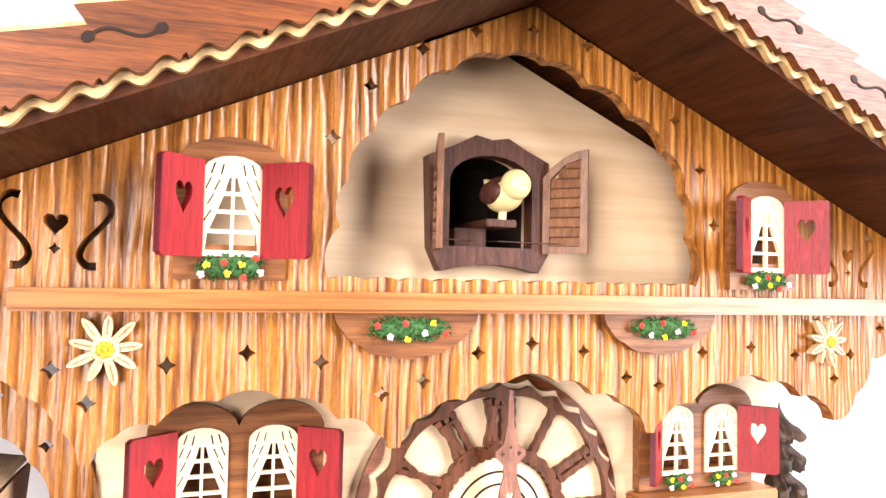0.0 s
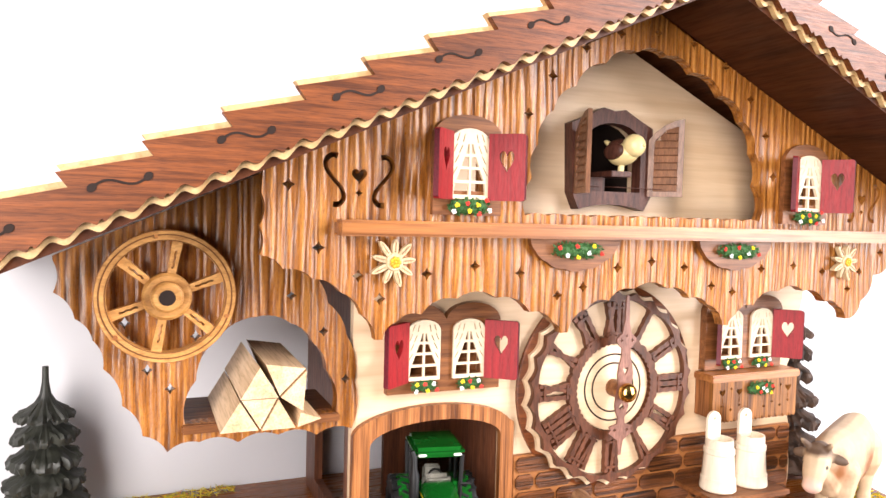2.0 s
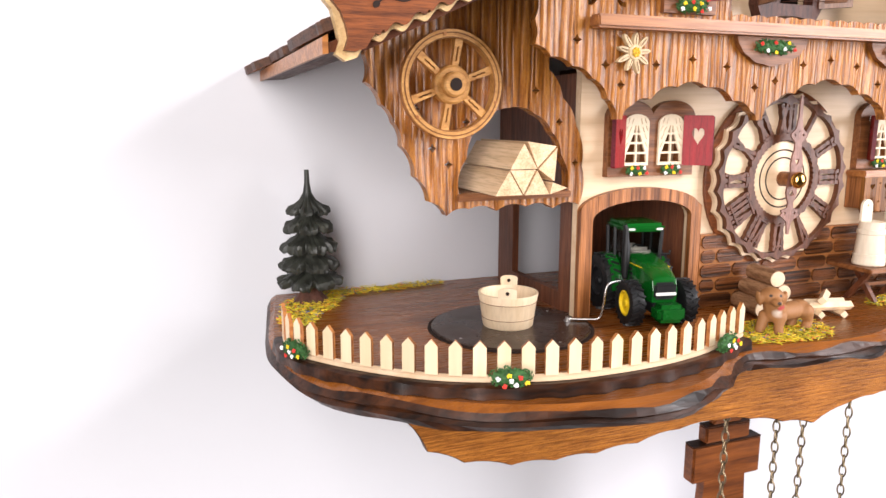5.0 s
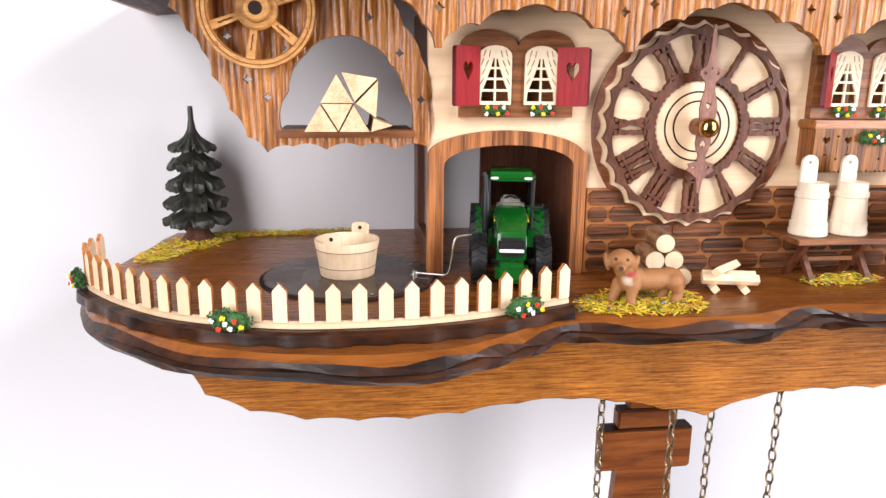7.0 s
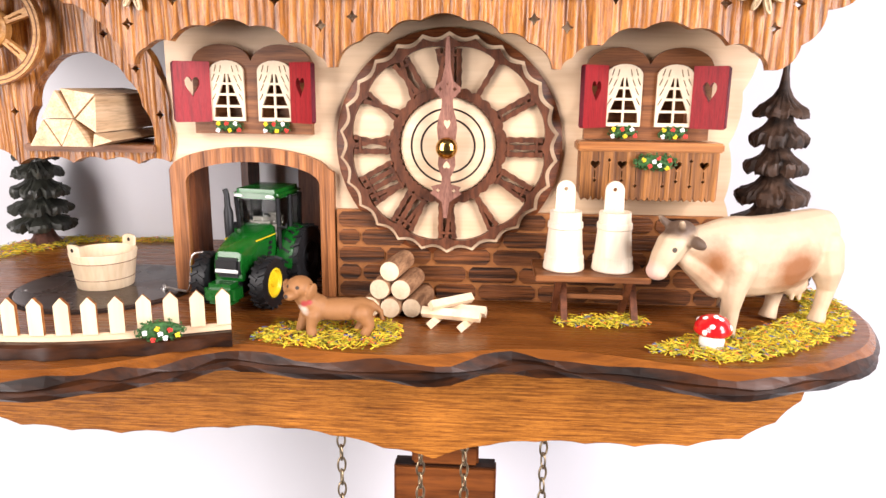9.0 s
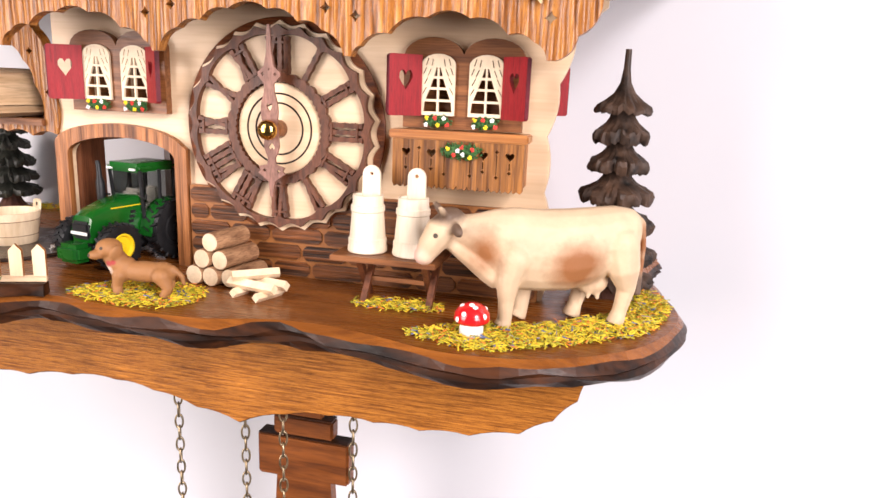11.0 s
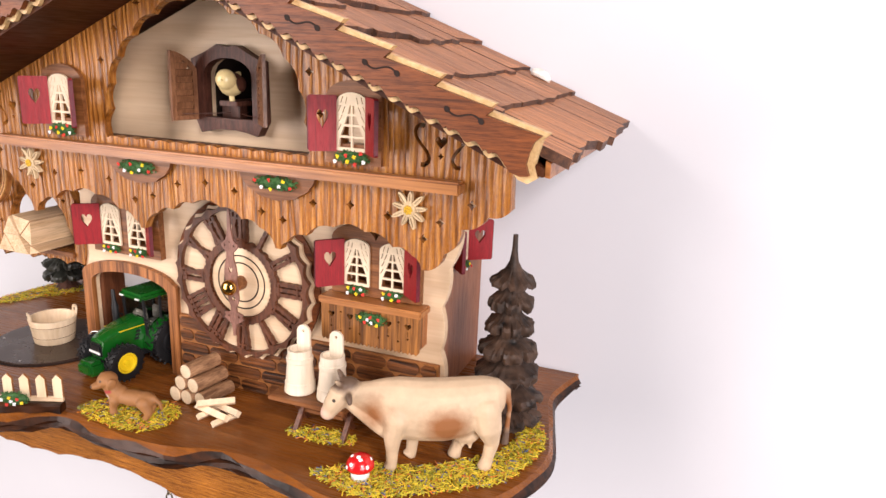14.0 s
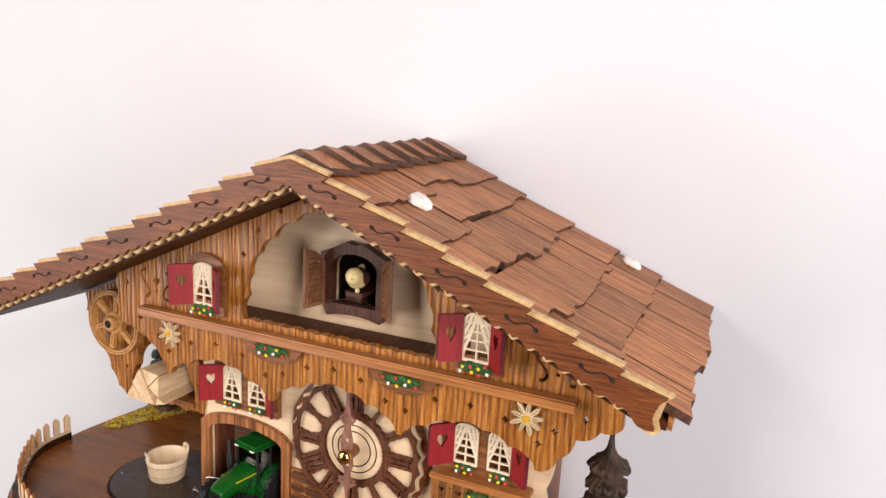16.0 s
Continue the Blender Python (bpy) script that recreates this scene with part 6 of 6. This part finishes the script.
cow = [("loft", [(-0.0475, 0.0470, 0.0050, 0.0058), (-0.0420, 0.0455, 0.0070, 0.0082), (-0.0350, 0.0430, 0.0085, 0.0115), (-0.0270, 0.0395, 0.0108, 0.0170), (-0.0180, 0.0372, 0.0128, 0.0203), (-0.0050, 0.0364, 0.0142, 0.0202), (0.0100, 0.0366, 0.0150, 0.0204), (0.0240, 0.0388, 0.0142, 0.0192), (0.0330, 0.0420, 0.0128, 0.0166), (0.0420, 0.0440, 0.0098, 0.0132), (0.0465, 0.0455, 0.0045, 0.0070)]),
       ("limb", [(-0.0480, 0, 0.0500), (-0.0535, 0, 0.0455), (-0.0578, 0, 0.0390), (-0.0600, 0, 0.0352)], [0.0072, 0.0076, 0.0063, 0.0052]), ("ball", (-0.0606, 0, 0.0340), (0.0050, 0.0056, 0.0046)), ("limb", [(-0.0470, 0, 0.0395), (-0.0380, 0, 0.0340), (-0.0290, 0, 0.0275), (-0.0230, 0, 0.0240)], [0.0040, 0.0060, 0.0072, 0.0080]), ("ball", (-0.0500, 0, 0.0535), (0.0044, 0.0052, 0.0036)),
       ("ball", (-0.0475, -0.0098, 0.0482), (0.0020, 0.0058, 0.0031), (14, 0, 12)), ("ball", (-0.0475, 0.0098, 0.0482), (0.0020, 0.0058, 0.0031), (-14, 0, -12)),
       ("limb", [(-0.0510, -0.0030, 0.0525), (-0.0540, -0.0068, 0.0565), (-0.0555, -0.0082, 0.0586)], [0.0022, 0.0018, 0.0011]), ("limb", [(-0.0510, 0.0030, 0.0525), (-0.0540, 0.0068, 0.0565), (-0.0555, 0.0082, 0.0586)], [0.0022, 0.0018, 0.0011]),
       ("limb", [(-0.019, -0.0075, 0.034), (-0.0215, -0.0080, 0.022), (-0.0215, -0.0076, 0.013), (-0.0218, -0.0074, 0.004), (-0.0230, -0.0074, 0.0005)], [0.0086, 0.0058, 0.0041, 0.0036, 0.0046]),
       ("limb", [(-0.012, 0.0070, 0.030), (-0.0090, 0.0076, 0.020), (-0.0088, 0.0074, 0.013), (-0.0095, 0.0072, 0.004), (-0.0110, 0.0072, 0.0005)], [0.0080, 0.0055, 0.0041, 0.0036, 0.0046]),
       ("limb", [(0.034, -0.0068, 0.040), (0.0365, -0.0085, 0.028), (0.0390, -0.0078, 0.018), (0.0368, -0.0072, 0.007), (0.0350, -0.0072, 0.0005)], [0.0100, 0.0082, 0.0046, 0.0037, 0.0048]),
       ("limb", [(0.028, 0.0068, 0.038), (0.0245, 0.0080, 0.027), (0.0225, 0.0078, 0.018), (0.0190, 0.0070, 0.007), (0.0172, 0.0070, 0.0005)], [0.0100, 0.0080, 0.0046, 0.0037, 0.0048]),
       ("ball", (0.0240, 0, 0.0205), (0.0085, 0.0068, 0.0066)), ("limb", [(0.0215, -0.003, 0.0170), (0.0212, -0.0034, 0.0122)], [0.0016, 0.0011]), ("limb", [(0.0262, -0.003, 0.0165), (0.0262, -0.0034, 0.0118)], [0.0016, 0.0011]), ("limb", [(0.042, 0, 0.0545), (0.0480, 0, 0.0500), (0.0498, 0, 0.038), (0.0490, 0, 0.025), (0.0478, 0, 0.013)], [0.0024, 0.0020, 0.0016, 0.0018, 0.0028])]
blend_mesh("cow_figure", cow, 0.0008, HIDE, pose(0.1570, -0.0345, TOP + 0.0008, 0, 0, 24.5), "cream cow figure with brown patches standing on the grass", "figurine", 6)
SNOW = (0.72, 0.60, 0.50)
COLLAR = (0.35, 0.03, 0.03)
TAN = spotted("painted_tan", (0.34, 0.150, 0.050), [((-0.0130, -0.0060, 0.0150), 0.0026, 0.0014, SNOW), ((-0.0112, -0.0050, 0.0190), 0.0016, 0.0006, COLLAR), ((-0.0090, -0.0058, 0.0196), 0.0012, 0.0006, COLLAR), ((-0.0188, -0.0104, 0.0243), 0.0012, 0.0003, INK),
              ((-0.0139, -0.0076, 0.0279), 0.0010, 0.0002, INK), ((-0.0188, -0.0047, 0.0279), 0.0010, 0.0002, INK), ((-0.0080, 0, 0.0005), 0.0025, 0.002, SNOW)], 0.65)
dog = [("ball", (0.004, 0, 0.0138), (0.0155, 0.0056, 0.0060)), ("ball", (-0.0070, 0, 0.0148), (0.0070, 0.0060, 0.0074)), ("ball", (0.0130, 0, 0.0138), (0.0068, 0.0056, 0.0062)), ("limb", [(-0.009, -0.0005, 0.0175), (-0.0128, -0.001, 0.0240)], [0.0058, 0.0050]),
       ("ball", (-0.0135, -0.0012, 0.0264), (0.0062, 0.0064, 0.0057)), ("ball", (-0.0166, -0.0066, 0.0240), (0.0029, 0.0044, 0.0028), (0, 0, -30)), ("ball", (-0.0078, -0.0045, 0.0246), (0.0015, 0.0032, 0.0050), (0, 12, -30)), ("ball", (-0.0192, 0.0021, 0.0246), (0.0015, 0.0032, 0.0050), (0, -12, -30)),
       ("limb", [(-0.0075, -0.0035, 0.012), (-0.0088, -0.0038, 0.006), (-0.0084, -0.0040, 0.0008)], [0.0036, 0.0024, 0.0026]), ("limb", [(-0.0110, 0.0035, 0.012), (-0.0145, 0.0038, 0.0008)], [0.0034, 0.0025]),
       ("limb", [(0.0140, -0.0032, 0.013), (0.0172, -0.0037, 0.006), (0.0150, -0.0038, 0.0008)], [0.0050, 0.0027, 0.0026]), ("limb", [(0.0125, 0.0032, 0.012), (0.0145, 0.0035, 0.006), (0.0120, 0.0035, 0.0008)], [0.0048, 0.0027, 0.0026]),
       ("limb", [(0.0180, 0, 0.0165), (0.0222, 0.001, 0.0120), (0.0232, 0.001, 0.0070)], [0.0020, 0.0015, 0.0010])]
blend_mesh("dog_figure", dog, 0.0006, TAN, pose(-0.0505, -0.0655, TOP + 0.0006, 0, 0, 8) @ Matrix.Diagonal((1.05, 1.1, 0.92, 1)), "small tan dog figure with a pale chest on the grass", "figurine")


# ---- grass ----
def grass_material():
    m, tree, bsdf = material("dyed_grass")
    geo = tree.nodes.new("ShaderNodeNewGeometry")
    col = ramp(tree, geo.outputs["Random Per Island"], [(0.0, (0.26, 0.25, 0.015)), (0.18, (0.62, 0.50, 0.02)), (0.48, (0.82, 0.56, 0.025)), (0.72, (0.42, 0.36, 0.025)), (0.80, (0.72, 0.20, 0.025)), (0.88, (0.08, 0.12, 0.30)), (0.93, (0.55, 0.40, 0.025))])
    col.node.color_ramp.interpolation = "CONSTANT"
    tree.links.new(col, bsdf.inputs["Base Color"])
    bsdf.inputs["Roughness"].default_value = 0.6
    return m


GRASS = grass_material()


def grass(outline, count, seed, label, high=0.0026):
    r = random.Random(seed)
    xs, ys = [p[0] for p in outline], [p[1] for p in outline]
    def inside(x, y):
        hit, n = False, len(outline)
        for i in range(n):
            (x0, y0), (x1, y1) = outline[i], outline[i - 1]
            if (y0 > y) != (y1 > y) and x < (x1 - x0) * (y - y0) / (y1 - y0) + x0:
                hit = not hit
        return hit
    verts, faces = [], []
    while len(faces) < count * 3:
        x, y = r.uniform(min(xs), max(xs)), r.uniform(min(ys), max(ys))
        if not inside(x, y):
            continue
        z = TOP + 0.0003 + high * r.random() ** 1.6
        a, up, q = r.uniform(0, 6.28), r.uniform(-0.25, 0.6), r.uniform(0.0026, 0.0068)
        d = Vector((math.cos(a), math.sin(a), up)).normalized() * q
        s = Vector((-math.sin(a), math.cos(a), 0)) * 0.00046
        t = Vector((0, 0, 0.0005))
        p = Vector((x, y, max(z, TOP + 0.0004 + max(0.0, -d.z / 2))))
        i = len(verts)
        verts += [p - d / 2 - s, p - d / 2 + s, p - d / 2 + t, p + d / 2]
        faces += [(i, i + 1, i + 2), (i, i + 1, i + 3), (i + 1, i + 2, i + 3), (i + 2, i, i + 3)]
    me = bpy.data.meshes.new("grass")
    me.from_pydata([tuple(v) for v in verts], [], faces)
    me.materials.append(GRASS)
    tagged(new("grass_patch", me), label, "grass", kind="stuff")


def oval(points):
    return catmull(points, 5, closed=True)


grass(oval([(0.098, -0.073), (0.112, -0.079), (0.131, -0.084), (0.152, -0.077), (0.171, -0.064), (0.190, -0.050), (0.206, -0.036), (0.216, -0.010), (0.219, 0.020), (0.208, 0.044), (0.199, 0.040), (0.200, 0.010), (0.190, -0.010), (0.170, -0.030), (0.150, -0.044), (0.125, -0.052)]), 5200, 1, "yellow-green dyed grass scatter under the cow figure")
grass(oval([(-0.085, -0.076), (-0.055, -0.083), (-0.026, -0.080), (-0.018, -0.058), (-0.030, -0.043), (-0.055, -0.045), (-0.080, -0.056)]), 1900, 2, "yellow-green dyed grass scatter under the dog figure")
grass(oval([(0.058, -0.040), (0.080, -0.044), (0.104, -0.038), (0.104, -0.028), (0.085, -0.026), (0.062, -0.031)]), 600, 3, "yellow-green dyed grass scatter before the bench")
grass(oval([(-0.330, 0.055), (-0.325, 0.085), (-0.318, 0.110), (-0.290, 0.122), (-0.278, 0.112), (-0.286, 0.092), (-0.300, 0.070), (-0.318, 0.045)]), 1300, 4, "yellow-green dyed grass scatter round the fir")
grass(oval([(-0.290, 0.130), (-0.235, 0.132), (-0.200, 0.133), (-0.200, 0.125), (-0.240, 0.120), (-0.285, 0.116)]), 900, 5, "strip of dyed grass along the wall")


# ---- logs, trestle, bench, churns, mushroom ----
def build_logs():
    d = Vector((0.18, 0.984, 0))
    rows = [(-0.0370, 0), (-0.0262, 0), (-0.0152, 0), (-0.0318, 1), (-0.0208, 1), (-0.0265, 2)]
    r = random.Random(6)
    for x, level in rows:
        rad = 0.0055 * r.uniform(0.95, 1.03)
        log = thing("round_log", "short round log with brown bark and pale cut end", "log", "stacked logs")
        log.matrix_basis = Matrix.Translation((x, -0.0370 + r.uniform(-0.001, 0.001), TOP + 0.0055 + 0.0096 * level)) @ d.to_track_quat("Z", "Y").to_matrix().to_4x4()
        part("bark", lathe([(rad * 0.97, 0.0004), (rad, 0.0012), (rad * 1.02, 0.015), (rad * 0.98, 0.0275)], 20), LOGBARK, log, "brown bark", soft=50)
        part("cut_end", lathe([(rad * 0.93, -0.0002), (rad * 0.93, 0.0010)], 20), BEECH, log, "pale cut end")


LOGBARK = wood("log_bark", (0.20, 0.095, 0.045), (0.48, 0.27, 0.14), "z", 260, 0.2, 0.6, 0.5, 0.0008, 0.0)
build_logs()


def build_trestle():
    ob = thing("saw_trestle", "small pale wooden saw trestle with a billet on it", "trestle", at=pose(0.0070, -0.0452, TOP, 0, 0, -12) @ Matrix.Scale(1.08, 4))
    def bar(a, b, w):
        part("bar", tube([a, b], w, 4), BEECH, ob)
    bar((-0.0140, -0.0040, 0.0066), (0.0135, -0.0040, 0.0066), 0.0027)
    bar((-0.0120, 0.0040, 0.0066), (0.0145, 0.0040, 0.0066), 0.0027)
    bar((-0.0085, -0.0085, 0.0024), (-0.0070, 0.0085, 0.0024), 0.0024)
    bar((0.0060, -0.0090, 0.0024), (0.0080, 0.0080, 0.0024), 0.0024)
    bar((-0.0088, -0.0080, 0.0110), (0.0062, 0.0090, 0.0114), 0.0026)


build_trestle()


def build_bench():
    bench = thing("bench", "brown wooden bench with crossed legs", "bench")
    part("seat", block(0.0470, 0.1035, -0.0440, -0.0085, 0.0196, 0.0226, 0.0005), BROWN_X, bench)
    for x in (0.0580, 0.0935):
        for s in (-1, 1):
            part("leg", board([(-0.0263 - s * 0.0122, TOP), (-0.0263 - s * 0.0080, TOP), (-0.0263 + s * 0.0100, 0.0195), (-0.0263 + s * 0.0058, 0.0195)], 0, 0.0032, put=lambda a, y, z, x=x, s=s: (x + y + 0.0034 * (s > 0), a, z)), BROWN, bench)
    part("stretcher", block(0.0615, 0.0935, -0.0275, -0.0250, 0.0065, 0.0090), BROWN_X, bench)


build_bench()


def build_churn(x, y):
    churn = thing("wooden_churn", "pale turned wooden churn with an upright handle board", "churn", "churns on the bench", at=pose(x, y, 0.0227))
    part("barrel", lathe([(0.0098, 0.0), (0.0104, 0.0006), (0.0103, 0.0030), (0.0100, 0.0036), (0.0100, 0.0072), (0.0094, 0.0080), (0.0084, 0.0212), (0.0089, 0.0218), (0.0088, 0.0244), (0.0081, 0.0250), (0.0079, 0.0300), (0.0066, 0.0300), (0.0062, 0.0260), (0.0, 0.0255)], 36), CHURN, churn, soft=30)
    w = 0.0050
    loop = [(-w, 0.024), (w, 0.024), (w * 0.95, 0.040)] + [(w * 0.95 * math.cos(a), 0.0400 + w * 0.95 * math.sin(a)) for a in np.linspace(0.2, math.pi - 0.2, 9)] + [(-w * 0.95, 0.040)]
    hole = [(0.0011 * math.cos(2 * math.pi * k / 10), 0.0405 + 0.0011 * math.sin(2 * math.pi * k / 10)) for k in range(10)]
    part("handle_board", board(loop, 0.0044, 0.0062, [hole]), CHURN, churn)


CHURN = wood("bleached_beech", (0.70, 0.58, 0.43), (0.82, 0.72, 0.58), "z", 160, 0.1, 0.5, 0.06, 0.0002, 0.0, 0.3, 0.7, 0.12, 0.3)
build_churn(0.0622, -0.0285)
build_churn(0.0868, -0.0285)


def build_mushroom():
    m = thing("toadstool", "small red toadstool with white spots in the grass", "toadstool", at=pose(0.1275, -0.0668, TOP))
    part("stem", lathe([(0.0042, 0.0), (0.0055, 0.0010), (0.0056, 0.0045), (0.0044, 0.0090)], 24), WHITE, m, "thick white stem", soft=60)
    part("cap", lathe([(0.0040, 0.0078), (0.0078, 0.0076), (0.0086, 0.0090), (0.0080, 0.0120), (0.0060, 0.0148), (0.0030, 0.0162), (0.0002, 0.0165)], 32), CAPRED, m, "glossy red cap", soft=70)
    for a, e in ((250, 0.5), (300, 1.0), (200, 0.95), (275, 1.25), (150, 0.6), (20, 0.7), (330, 0.35), (228, 0.1)):
        q, w = math.radians(a), e
        c = Vector((0.0073 * math.cos(w) * math.cos(q), 0.0073 * math.cos(w) * math.sin(q), 0.0090 + 0.0066 * math.sin(w)))
        bm = bmesh.new()
        ball(bm, c, (0.0017, 0.0017, 0.0017), None, 10, 8)
        part("spot", bm, WHITE, m, "white spot", soft=80)


CAPRED = plain("toadstool_red", (0.62, 0.012, 0.014), 0.18, 0, 0.06, 150, 0.02, 0.5)
build_mushroom()


# ---- below the deck ----
def build_chains():
    pts = [(0.0030 * math.cos(a) * (0.72), 0, 0.0046 * math.sin(a)) for a in np.linspace(0, 2 * math.pi, 14, endpoint=False)]
    me = mesh_of(tube([(x, y, z) for x, y, z in pts], 0.00062, 6, closed=True), "link")
    for p in me.polygons:
        p.use_smooth = True
    me.materials.append(CHAIN)
    for x in (-0.0546, -0.0107, 0.0134, 0.0563):
        chain = thing("weight_chain", "hanging aged brass link chain under the deck", "chain", "weight chains", at=pose(x, -0.0310, -0.0400))
        for k in range(24):
            ob = new("link", me)
            ob.parent = chain
            ob.matrix_basis = pose(0, 0, -0.0075 * k, 0, 0, 25 if k % 2 else 115)


build_chains()


PENDULUM = wood("pendulum_walnut", (0.115, 0.032, 0.008), (0.25, 0.075, 0.017), "x", 160, 0.08, 0.35, 0.1, 0.0003, 0.0, 0.35, 0.68, 0.5, 0.6, 0.1, 0.45)


def build_pendulum():
    pen = thing("pendulum", "brown carved wooden pendulum hanging below the deck", "pendulum")
    y0, y1 = 0.022, 0.034
    part("stem", board([(-0.030, -0.33), (0.030, -0.33), (0.0195, -0.1522), (-0.0195, -0.1522)], y0 + 0.002, y1 - 0.002), PENDULUM, pen)
    for x, low, high, deep in ((0.0325, -0.1520, -0.1215, 0.0), (0.0212, -0.1213, -0.1075, 0.0008), (0.0140, -0.1073, -0.0980, 0.0016)):
        part("block", block(-x, x, y0 + deep, y1 - deep, low, high, 0.0016), PENDULUM, pen, soft=30)
        part("block_top", block(-x + 0.0008, x - 0.0008, y0 + deep + 0.0006, y1 - deep - 0.0006, high - 0.001, high + 0.0001), BARK, pen, "dark upper face")
    part("rod", block(-0.004, 0.004, 0.026, 0.030, -0.0982, -0.0402), PENDULUM, pen)


build_pendulum()
build_brick_wall()
